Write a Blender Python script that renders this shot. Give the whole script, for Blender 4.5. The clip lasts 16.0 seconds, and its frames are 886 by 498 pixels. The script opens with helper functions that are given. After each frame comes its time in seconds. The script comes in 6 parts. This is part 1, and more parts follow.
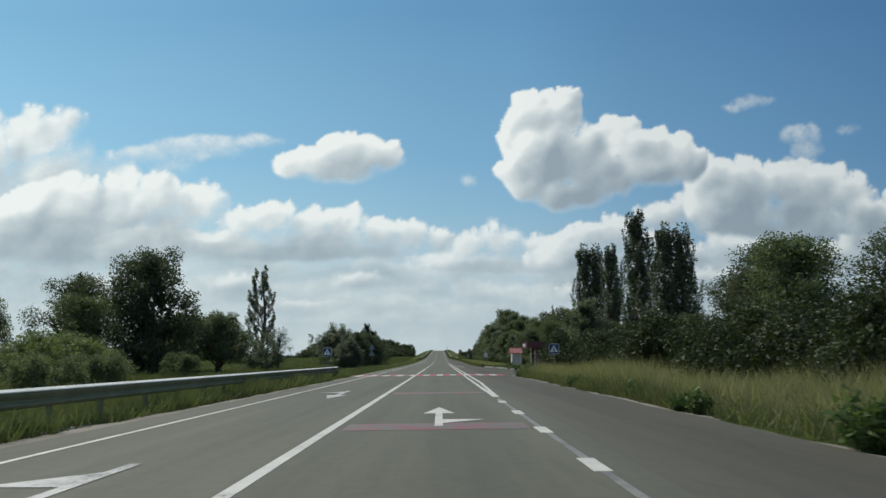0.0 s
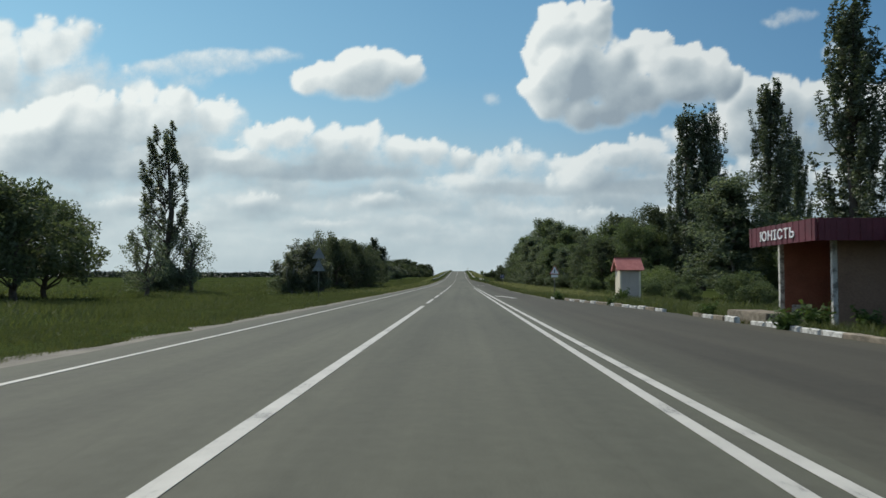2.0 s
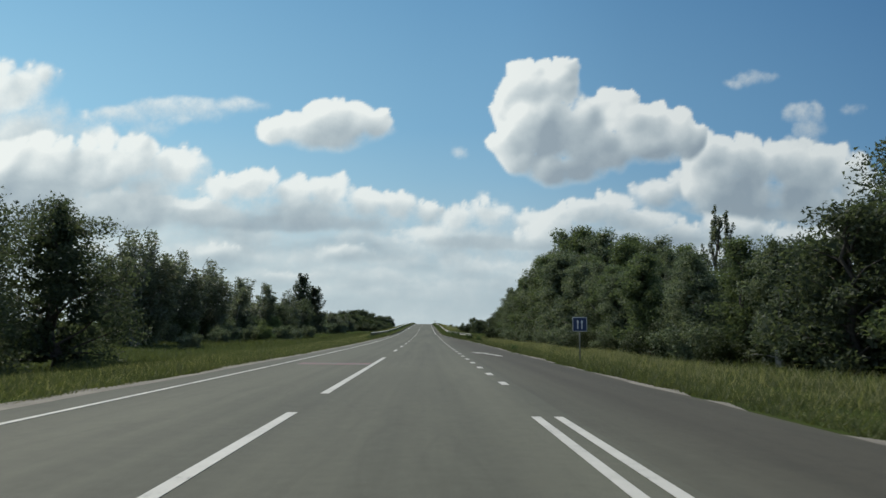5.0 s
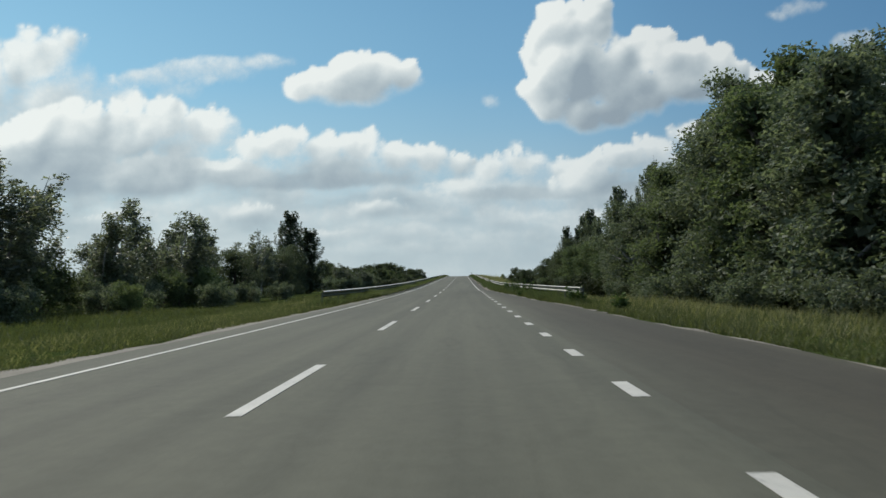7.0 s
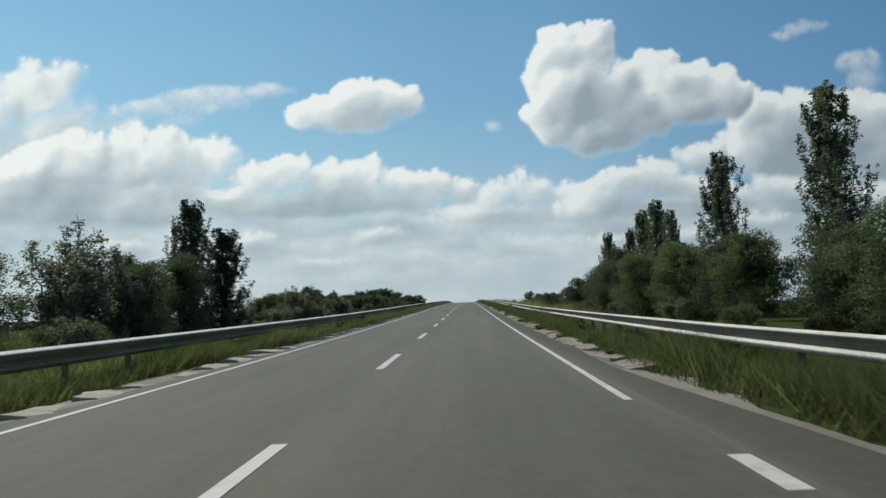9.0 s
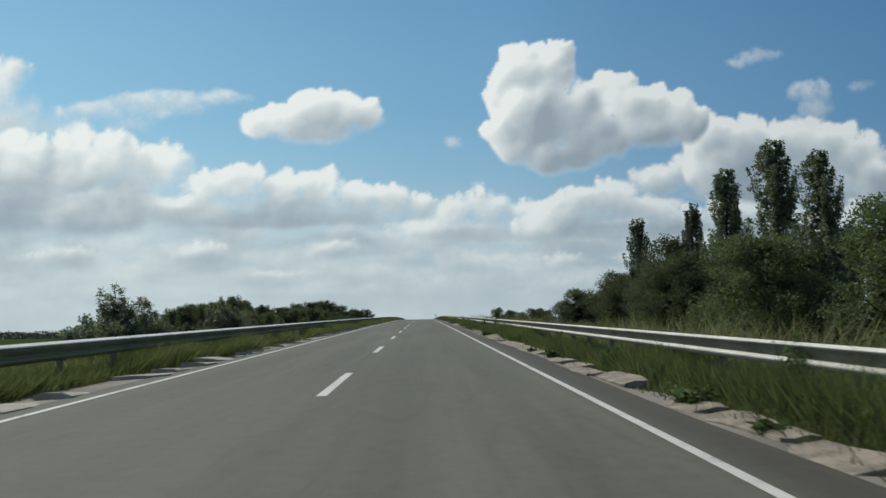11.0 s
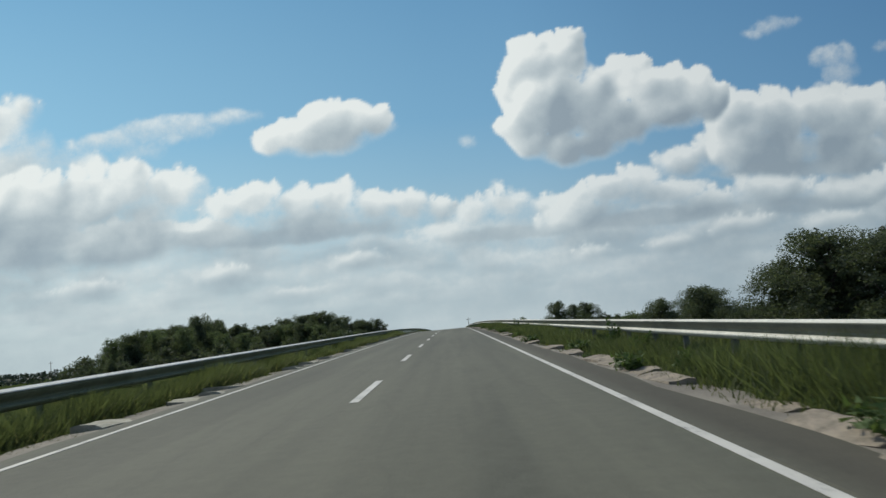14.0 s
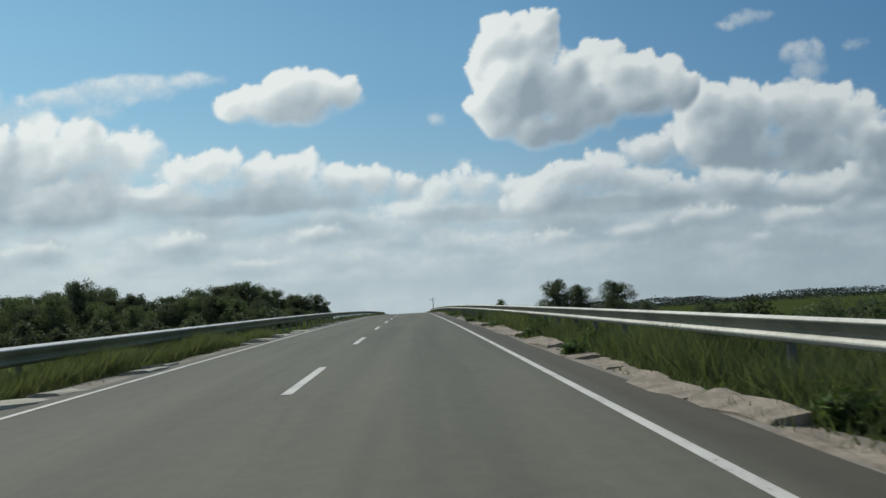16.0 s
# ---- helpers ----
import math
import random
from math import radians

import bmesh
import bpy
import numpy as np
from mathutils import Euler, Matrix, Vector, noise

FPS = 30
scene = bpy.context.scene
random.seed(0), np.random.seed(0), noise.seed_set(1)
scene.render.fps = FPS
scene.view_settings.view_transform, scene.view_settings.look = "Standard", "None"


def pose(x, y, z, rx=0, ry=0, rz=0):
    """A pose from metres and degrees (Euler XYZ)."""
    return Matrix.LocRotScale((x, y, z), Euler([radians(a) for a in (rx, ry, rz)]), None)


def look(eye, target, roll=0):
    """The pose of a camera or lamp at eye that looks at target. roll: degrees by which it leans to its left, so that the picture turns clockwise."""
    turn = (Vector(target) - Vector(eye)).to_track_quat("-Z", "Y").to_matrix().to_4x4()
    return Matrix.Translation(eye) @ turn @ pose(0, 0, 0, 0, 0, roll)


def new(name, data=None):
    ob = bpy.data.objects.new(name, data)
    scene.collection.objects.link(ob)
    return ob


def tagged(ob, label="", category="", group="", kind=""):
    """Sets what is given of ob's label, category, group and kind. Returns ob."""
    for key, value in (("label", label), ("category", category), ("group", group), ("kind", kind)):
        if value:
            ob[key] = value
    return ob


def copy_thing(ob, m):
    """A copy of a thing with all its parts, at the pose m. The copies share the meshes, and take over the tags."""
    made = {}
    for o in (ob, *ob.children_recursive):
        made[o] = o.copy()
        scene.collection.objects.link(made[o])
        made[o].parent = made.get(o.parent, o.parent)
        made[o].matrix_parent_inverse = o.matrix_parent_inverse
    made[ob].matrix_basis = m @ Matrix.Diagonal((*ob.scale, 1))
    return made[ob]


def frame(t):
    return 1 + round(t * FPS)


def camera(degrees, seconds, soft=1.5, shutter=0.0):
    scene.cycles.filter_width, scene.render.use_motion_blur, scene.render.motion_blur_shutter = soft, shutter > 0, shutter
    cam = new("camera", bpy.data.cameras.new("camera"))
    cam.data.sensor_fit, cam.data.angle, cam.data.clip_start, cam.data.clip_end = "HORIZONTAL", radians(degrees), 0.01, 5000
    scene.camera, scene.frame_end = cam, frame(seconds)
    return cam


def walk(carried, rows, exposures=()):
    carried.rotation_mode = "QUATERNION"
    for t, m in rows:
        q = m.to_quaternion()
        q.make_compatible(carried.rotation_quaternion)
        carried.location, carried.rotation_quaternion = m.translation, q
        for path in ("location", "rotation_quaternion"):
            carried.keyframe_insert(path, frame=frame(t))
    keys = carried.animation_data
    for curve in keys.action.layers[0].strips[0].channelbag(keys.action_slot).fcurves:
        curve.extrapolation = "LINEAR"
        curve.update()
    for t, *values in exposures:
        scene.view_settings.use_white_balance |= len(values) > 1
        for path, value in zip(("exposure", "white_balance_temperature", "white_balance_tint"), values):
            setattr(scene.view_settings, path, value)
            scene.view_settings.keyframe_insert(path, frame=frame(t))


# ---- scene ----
cam = camera(64.19, 16.0, soft=1.5, shutter=0.06)

# slope of the road along y, and its height by integration
KNOT_Y = [-200, 0, 60, 120, 160, 205, 250, 320, 380, 466, 560, 680, 800, 1500]
KNOT_S = [0, 0, .001, .0025, .005, .0095, .0165, .0278, .0272, .0245, .010, -.004, -.012, -.012]
PROFILE_Y = np.arange(-200, 1500.1, 1.0)
_s = np.interp(PROFILE_Y, KNOT_Y, KNOT_S)
PROFILE_Z = np.concatenate([[0], np.cumsum((_s[1:] + _s[:-1]) / 2)])
PROFILE_Z -= np.interp(0, PROFILE_Y, PROFILE_Z)


def road_z(y):
    return np.interp(y, PROFILE_Y, PROFILE_Z)


# seconds, x, y, z, and the turn
walk(cam, [
    (0.0, pose(0.011, 0.00, 1.145, 98.91, 0.65, -0.17)),
    (0.3, pose(-0.030, 8.78, 1.146, 98.09, 1.03, 1.19)),
    (0.5, pose(-0.058, 14.63, 1.147, 96.79, 1.19, 1.11)),
    (0.8, pose(-0.108, 23.41, 1.150, 96.62, 0.94, 1.90)),
    (1.0, pose(-0.141, 29.26, 1.152, 96.54, 0.79, 3.46)),
    (1.3, pose(-0.185, 38.04, 1.157, 95.84, 1.19, 4.72)),
    (1.5, pose(-0.215, 43.89, 1.161, 93.87, 0.47, 2.63)),
    (1.8, pose(-0.211, 52.67, 1.169, 93.14, 0.32, 2.67)),
    (2.0, pose(-0.209, 58.52, 1.174, 92.61, -0.21, 1.44)),
    (2.3, pose(-0.178, 67.30, 1.184, 94.38, -0.87, 1.43)),
    (2.5, pose(-0.157, 73.15, 1.191, 96.94, 0.25, 1.23)),
    (2.8, pose(-0.154, 81.93, 1.204, 99.67, 1.24, 1.23)),
    (3.0, pose(-0.152, 87.78, 1.213, 99.27, 0.83, 1.27)),
    (3.2, pose(-0.129, 93.63, 1.231, 98.71, 0.90, 0.65)),
    (5.3, pose(0.110, 155.02, 1.417, 97.05, -0.64, -1.35)),
    (5.5, pose(0.133, 160.87, 1.435, 97.24, 0.19, -0.49)),
    (5.8, pose(0.117, 169.61, 1.485, 94.33, 0.07, -1.37)),
    (6.0, pose(0.107, 175.43, 1.519, 94.97, 1.03, 0.89)),
    (6.3, pose(0.105, 184.17, 1.583, 95.56, -0.31, 0.70)),
    (6.5, pose(0.104, 190.00, 1.625, 94.80, -0.57, 3.17)),
    (6.8, pose(0.151, 198.88, 1.703, 93.62, 3.02, 3.06)),
    (7.0, pose(0.183, 204.80, 1.755, 93.32, 1.15, 1.63)),
    (7.3, pose(0.139, 213.68, 1.849, 94.58, 0.38, 3.14)),
    (7.5, pose(0.109, 219.60, 1.912, 94.41, 0.03, 2.40)),
    (7.8, pose(0.060, 228.48, 2.027, 95.66, 0.89, 1.54)),
    (8.0, pose(0.028, 234.40, 2.103, 94.81, 2.21, 1.82)),
    (8.3, pose(-0.015, 243.24, 2.237, 94.45, 2.22, 0.85)),
    (8.5, pose(-0.044, 249.13, 2.327, 95.12, 1.97, 1.60)),
    (8.7, pose(-0.075, 255.02, 2.458, 95.51, 1.91, 2.10)),
    (10.8, pose(-0.396, 316.91, 3.839, 95.52, 2.23, 0.22)),
    (11.0, pose(-0.427, 322.80, 3.970, 96.76, 0.90, -1.59)),
    (11.3, pose(-0.434, 331.64, 4.215, 98.39, 2.77, -1.12)),
    (11.5, pose(-0.438, 337.53, 4.378, 98.25, 5.21, 0.53)),
    (11.8, pose(-0.457, 346.37, 4.622, 97.10, 3.80, -0.92)),
    (12.0, pose(-0.469, 352.27, 4.784, 96.97, 2.24, 0.06)),
    (12.3, pose(-0.432, 361.11, 5.026, 98.50, 1.25, -0.48)),
    (12.5, pose(-0.408, 367.00, 5.188, 99.10, 3.56, -0.64)),
    (12.8, pose(-0.393, 375.68, 5.424, 98.08, 3.00, -1.58)),
    (13.0, pose(-0.383, 381.47, 5.582, 99.06, 3.45, -0.66)),
    (13.3, pose(-0.375, 390.15, 5.816, 98.70, 2.32, -0.34)),
    (13.5, pose(-0.370, 395.93, 5.972, 98.57, 4.12, 0.56)),
    (13.8, pose(-0.287, 404.61, 6.201, 97.82, 3.08, 1.44)),
    (14.0, pose(-0.231, 410.40, 6.354, 97.24, 5.43, 0.86)),
    (14.3, pose(-0.239, 418.95, 6.577, 100.27, 5.69, 0.09)),
    (14.5, pose(-0.244, 424.65, 6.725, 100.05, 4.17, 0.54)),
    (14.8, pose(-0.212, 433.14, 6.942, 99.08, 4.38, -0.96)),
    (15.0, pose(-0.191, 438.80, 7.087, 97.36, 4.48, -0.93)),
    (15.3, pose(-0.178, 447.29, 7.301, 95.92, 3.26, -1.85)),
    (15.5, pose(-0.170, 452.95, 7.443, 96.76, 3.96, -3.14)),
    (15.8, pose(-0.159, 461.68, 7.658, 96.95, 4.05, -0.38)),
    (16.0, pose(-0.151, 467.50, 7.802, 95.37, 3.30, -2.38)),
], exposures=[(0.0, -0.05, 6400, 5), (8.5, -0.06, 6400, 5), (11.0, -0.10, 6400, 5), (16.0, -0.13, 6350, 5)])

# ---- sky, sun ----
SUN_EL, SUN_AZ = 52.0, -44.0          # degrees above the horizon; from +y towards +x
world = bpy.data.worlds.new("sky")
scene.world = world
world.use_nodes = True
_wn = world.node_tree.nodes
_sky = _wn.new("ShaderNodeTexSky")
_sky.sky_type, _sky.sun_disc = 'NISHITA', False
_sky.sun_elevation, _sky.sun_rotation = radians(SUN_EL), radians(SUN_AZ)
world.node_tree.links.new(_sky.outputs[0], _wn["Background"].inputs[0])
_wn["Background"].inputs[1].default_value = 0.145

_sun = bpy.data.lights.new("sun", 'SUN')
_sun.energy, _sun.angle, _sun.color = 3.3, radians(0.6), (1.0, 0.93, 0.81)
sun = new("sun", _sun)
_d = Vector((math.sin(radians(SUN_AZ)) * math.cos(radians(SUN_EL)), math.cos(radians(SUN_AZ)) * math.cos(radians(SUN_EL)), math.sin(radians(SUN_EL))))
sun.matrix_world = look(_d * 300, (0, 0, 0))


# ---- materials ----
def nodes_of(name):
    m = bpy.data.materials.new(name)
    m.use_nodes = True
    nt = m.node_tree
    return m, nt, nt.nodes["Principled BSDF"]


def noise_node(nt, scale, detail=4.0, rough=0.55, stretch=None, coord="Object"):
    tc = nt.nodes.new("ShaderNodeTexCoord")
    n = nt.nodes.new("ShaderNodeTexNoise")
    n.inputs["Scale"].default_value, n.inputs["Detail"].default_value, n.inputs["Roughness"].default_value = scale, detail, rough
    src = tc.outputs[coord]
    if stretch:
        mp = nt.nodes.new("ShaderNodeMapping")
        mp.inputs["Scale"].default_value = stretch
        nt.links.new(src, mp.inputs[0])
        src = mp.outputs[0]
    nt.links.new(src, n.inputs["Vector"])
    return n.outputs["Fac"]


def ramp(nt, fac, stops):
    r = nt.nodes.new("ShaderNodeValToRGB")
    e = r.color_ramp.elements
    for i, (p, c) in enumerate(stops):
        el = e[i] if i < 2 else e.new(p)
        el.position, el.color = p, (*c, 1)
    nt.links.new(fac, r.inputs[0])
    return r.outputs[0]


def mixed(nt, fac, a, b, mode='MIX'):
    m = nt.nodes.new("ShaderNodeMix")
    m.data_type, m.blend_type = 'RGBA', mode
    for sock, v in ((m.inputs[0], fac), (m.inputs[6], a), (m.inputs[7], b)):
        if isinstance(v, (int, float)):
            sock.default_value = v
        elif isinstance(v, tuple):
            sock.default_value = (*v, 1)
        else:
            nt.links.new(v, sock)
    return m.outputs[2]


def bumped(nt, bsdf, height, strength, dist=0.02):
    b = nt.nodes.new("ShaderNodeBump")
    b.inputs["Strength"].default_value, b.inputs["Distance"].default_value = strength, dist
    nt.links.new(height, b.inputs["Height"])
    nt.links.new(b.outputs[0], bsdf.inputs["Normal"])


def plain(name, c1, c2, scale=3.0, rough=0.7, metal=0.0, fine=40.0, bump=0.2, spread=(0.35, 0.65)):
    """Two tones by a coarse and a fine noise, with fine relief."""
    m, nt, b = nodes_of(name)
    coarse, grain = noise_node(nt, scale), noise_node(nt, fine)
    col = ramp(nt, coarse, [(spread[0], c1), (spread[1], c2)])
    col = mixed(nt, 0.35, col, ramp(nt, grain, [(0.3, tuple(v * 0.6 for v in c1)), (0.7, c2)]))
    nt.links.new(col, b.inputs["Base Color"])
    b.inputs["Roughness"].default_value, b.inputs["Metallic"].default_value = rough, metal
    bumped(nt, b, grain, bump)
    return m


def asphalt_material(name="asphalt", tint=(1.0, 0.985, 0.885), outer=None):
    """Worn asphalt; outer is the tint of the stone laid further out, which sets in gradually across the seam."""
    m, nt, b = nodes_of(name)
    grain = noise_node(nt, 60, 3, 0.7)
    patches = noise_node(nt, 0.22, 5, 0.6, (1, 0.25, 1))
    along = noise_node(nt, 1.0, 4, 0.6, (1.1, 0.02, 1))
    fine = noise_node(nt, 5.0, 5, 0.7)
    col = ramp(nt, patches, [(0.34, (0.056, 0.057, 0.046)), (0.5, (0.088, 0.089, 0.070)), (0.66, (0.124, 0.124, 0.098))])
    col = mixed(nt, 0.52, col, ramp(nt, along, [(0.36, (0.044, 0.045, 0.037)), (0.5, (0.090, 0.090, 0.072)), (0.64, (0.138, 0.138, 0.110))]))
    col = mixed(nt, 0.30, col, ramp(nt, grain, [(0.3, (0.034, 0.035, 0.030)), (0.72, (0.162, 0.163, 0.130))]))
    col = mixed(nt, 0.25, col, ramp(nt, fine, [(0.35, (0.058, 0.059, 0.047)), (0.65, (0.114, 0.113, 0.092))]))
    # wheel tracks and thin tarred cracks
    tar = noise_node(nt, 0.55, 3, 0.5, (1.0, 0.16, 1))
    crack = ramp(nt, tar, [(0.485, (1, 1, 1)), (0.496, (0.86, 0.86, 0.86)), (0.504, (0.86, 0.86, 0.86)), (0.515, (1, 1, 1))])
    col = mixed(nt, noise_node(nt, 0.08, 2, 0.5), col, mixed(nt, 1.0, col, crack, 'MULTIPLY'))
    if outer:
        tc, xyz, rng = nt.nodes.new("ShaderNodeTexCoord"), nt.nodes.new("ShaderNodeSeparateXYZ"), nt.nodes.new("ShaderNodeMapRange")
        nt.links.new(tc.outputs["Object"], xyz.inputs[0])
        nt.links.new(xyz.outputs[0], rng.inputs[0])
        rng.inputs[1].default_value, rng.inputs[2].default_value = 1.9, 3.6
        strip_x, strip_y, both = nt.nodes.new("ShaderNodeMapRange"), nt.nodes.new("ShaderNodeMapRange"), nt.nodes.new("ShaderNodeMath")
        nt.links.new(xyz.outputs[0], strip_x.inputs[0])
        nt.links.new(xyz.outputs[1], strip_y.inputs[0])
        strip_x.inputs[1].default_value, strip_x.inputs[2].default_value = 1.75, 2.1
        strip_y.inputs[1].default_value, strip_y.inputs[2].default_value = 262.0, 290.0
        both.operation = 'MULTIPLY_ADD'
        both.use_clamp = True
        for k, o in enumerate((strip_x, strip_y, rng)):
            nt.links.new(o.outputs[0], both.inputs[k])
        tint = mixed(nt, both.outputs[0], tint, outer)
    col = mixed(nt, 1.0, col, tint, 'MULTIPLY')
    nt.links.new(col, b.inputs["Base Color"])
    b.inputs["Roughness"].default_value = 0.82
    b.inputs["Specular IOR Level"].default_value = 0.3
    bumped(nt, b, grain, 0.35, 0.006)
    return m


def paint_material(name, c, under=(0.10, 0.098, 0.09), wear=0.42):
    """Road paint, worn through to the asphalt in flecks."""
    m, nt, b = nodes_of(name)
    a, g = noise_node(nt, 1.3, 6, 0.7), noise_node(nt, 26, 4, 0.7)
    w = mixed(nt, 0.45, a, g)
    fac = ramp(nt, w, [(wear - 0.06, (1, 1, 1)), (wear + 0.02, (0, 0, 0))])
    dirt = ramp(nt, a, [(0.35, tuple(v * 0.8 for v in c)), (0.65, c)])
    nt.links.new(mixed(nt, fac, dirt, under), b.inputs["Base Color"])
    b.inputs["Roughness"].default_value = 0.6
    bumped(nt, b, g, 0.2, 0.004)
    return m


def leaf_material(name, dark, light, scale=0.5, glow=0.35, shine=0.6, vary=0.66):
    """Leaves: a matte face with light passing through."""
    m, nt, b = nodes_of(name)
    oi = nt.nodes.new("ShaderNodeNewGeometry")
    obj = nt.nodes.new("ShaderNodeObjectInfo")
    big = noise_node(nt, scale, 3, 0.6)
    f = mixed(nt, vary, big, oi.outputs["Random Per Island"])
    col = ramp(nt, f, [(0.25, dark), (0.75, light)])
    col = mixed(nt, obj.outputs["Random"], col, mixed(nt, 0.35, col, tuple(v * 0.55 for v in light)))
    nt.links.new(col, b.inputs["Base Color"])
    b.inputs["Roughness"].default_value = shine
    b.inputs["Specular IOR Level"].default_value = 0.5 if shine < 0.5 else 0.24
    tr = nt.nodes.new("ShaderNodeBsdfTranslucent")
    nt.links.new(mixed(nt, 1.0, col, (1.12, 1.15, 0.78), 'MULTIPLY'), tr.inputs[0])
    mx = nt.nodes.new("ShaderNodeMixShader")
    mx.inputs[0].default_value = glow
    nt.links.new(b.outputs[0], mx.inputs[1])
    nt.links.new(tr.outputs[0], mx.inputs[2])
    nt.links.new(mx.outputs[0], nt.nodes["Material Output"].inputs[0])
    return m


def field_material():
    m, nt, b = nodes_of("meadow_soil")
    big, mid, fine = noise_node(nt, 0.02, 5, 0.6), noise_node(nt, 0.35, 5, 0.65), noise_node(nt, 9, 4, 0.7)
    col = ramp(nt, big, [(0.38, (0.030, 0.046, 0.014)), (0.62, (0.056, 0.070, 0.022))])
    col = mixed(nt, 0.5, col, ramp(nt, mid, [(0.35, (0.026, 0.042, 0.012)), (0.68, (0.066, 0.075, 0.026))]))
    col = mixed(nt, 0.4, col, ramp(nt, fine, [(0.3, (0.020, 0.032, 0.010)), (0.7, (0.064, 0.078, 0.026))]))
    nt.links.new(col, b.inputs["Base Color"])
    b.inputs["Roughness"].default_value = 0.9
    b.inputs["Specular IOR Level"].default_value = 0.0
    bumped(nt, b, mid, 0.3, 0.1)
    return m


M_ASPHALT = asphalt_material()
M_ASPHALT_SLIP = asphalt_material("reddish_dark_asphalt", (0.93, 0.90, 0.80), (0.64, 0.575, 0.50))
M_PALE = plain("pale_worn_zinc", (0.46, 0.45, 0.39), (0.66, 0.645, 0.565), 1.2, 0.8, 0.0, 14, 0.05)
M_SUNLIT_TOP = plain("sunlit_top_zinc", (0.62, 0.61, 0.55), (0.80, 0.79, 0.72), 1.2, 0.8, 0.0, 14, 0.05)
M_WHITE = paint_material("white_road_paint", (0.52, 0.50, 0.44))
M_WHITE_WORN = paint_material("worn_white_road_paint", (0.47, 0.46, 0.42), wear=0.46)
M_RED = paint_material("red_road_paint", (0.38, 0.018, 0.046), wear=0.43)
M_RED_WORN = paint_material("worn_red_road_paint", (0.30, 0.035, 0.048), (0.12, 0.088, 0.085), wear=0.52)
M_RED_FADED = paint_material("faded_red_road_paint", (0.185, 0.036, 0.045), (0.088, 0.088, 0.070), wear=0.53)
M_TAR = plain("dusty_tar", (0.038, 0.035, 0.031), (0.062, 0.057, 0.050), 3.0, 0.8, 0, 40, 0.2)
M_FIELD = field_material()
M_SAND = plain("sandy_shoulder", (0.115, 0.10, 0.078), (0.245, 0.22, 0.175), 0.8, 0.9, 0, 30, 0.4)
M_CONCRETE = plain("weathered_concrete", (0.09, 0.078, 0.054), (0.295, 0.245, 0.182), 3.6, 0.85, 0, 25, 0.35)
M_KERB_WHITE = plain("chipped_white_kerb_paint", (0.12, 0.11, 0.09), (0.66, 0.65, 0.60), 5, 0.8, 0, 30, 0.3, (0.40, 0.54))
M_STEEL_OLIVE = plain("olive_grey_steel", (0.120, 0.132, 0.072), (0.190, 0.203, 0.125), 1.2, 0.95, 0.0, 14, 0.05)
M_SLAB_PALE = plain("pale_crumbling_concrete", (0.20, 0.19, 0.14), (0.40, 0.38, 0.30), 2.4, 0.9, 0, 25, 0.35)
M_POST = plain("dull_steel", (0.10, 0.10, 0.082), (0.19, 0.188, 0.155), 3, 0.7, 0.1, 20, 0.1)
M_SIGN_BACK = plain("grey_sign_back", (0.13, 0.15, 0.16), (0.20, 0.22, 0.23), 3, 0.5, 0.3, 20, 0.05)
M_SIGN_BLUE = plain("blue_sign_film", (0.007, 0.019, 0.074), (0.011, 0.030, 0.105), 4, 0.35, 0, 30, 0.02)
M_LETTER = plain("bright_white_enamel", (0.80, 0.80, 0.80), (0.86, 0.86, 0.86), 4, 0.4, 0, 30, 0.02)
M_SIGN_WHITE = plain("white_sign_film", (0.66, 0.67, 0.67), (0.78, 0.78, 0.77), 4, 0.35, 0, 30, 0.02)
M_SIGN_BLACK = plain("black_sign_film", (0.012, 0.012, 0.013), (0.03, 0.03, 0.03), 4, 0.4, 0, 30, 0.02)
M_SIGN_RED = plain("red_sign_film", (0.40, 0.02, 0.025), (0.52, 0.035, 0.035), 4, 0.4, 0, 30, 0.02)
M_MAROON = plain("maroon_sheet_metal", (0.085, 0.014, 0.022), (0.135, 0.022, 0.034), 2, 0.5, 0.0, 20, 0.05)
M_BROWN_WALL = plain("red_brown_plaster", (0.20, 0.075, 0.045), (0.30, 0.12, 0.075), 1.2, 0.85, 0, 18, 0.25)
M_TAN_WALL = plain("tan_plaster", (0.22, 0.135, 0.09), (0.31, 0.20, 0.135), 1.0, 0.85, 0, 18, 0.25)
M_CREAM = plain("cream_plaster", (0.62, 0.55, 0.42), (0.74, 0.67, 0.53), 1.2, 0.85, 0, 18, 0.2)
M_HUT_SIDE = plain("shaded_pinkish_plaster", (0.42, 0.35, 0.29), (0.56, 0.48, 0.40), 1.2, 0.85, 0, 18, 0.25)
M_GROOVE_SHADE = plain("groove_shade_steel", (0.085, 0.092, 0.070), (0.150, 0.160, 0.122), 1.2, 0.9, 0.0, 14, 0.05)
M_ROOF = plain("pinkish_red_tiles", (0.40, 0.13, 0.11), (0.56, 0.22, 0.19), 3, 0.7, 0, 25, 0.2)
M_WOOD = plain("weathered_wood", (0.10, 0.075, 0.05), (0.17, 0.13, 0.09), 4, 0.8, 0, 30, 0.3)
M_BARK = plain("grey_brown_bark", (0.045, 0.036, 0.027), (0.11, 0.09, 0.07), 5, 0.9, 0, 22, 0.6)
M_BIRCH = plain("pale_birch_bark", (0.12, 0.11, 0.10), (0.46, 0.44, 0.40), 3, 0.85, 0, 16, 0.4)
M_LEAF_POPLAR = leaf_material("poplar_leaves", (0.040, 0.058, 0.030), (0.150, 0.175, 0.108), 0.5, 0.34, 0.40)
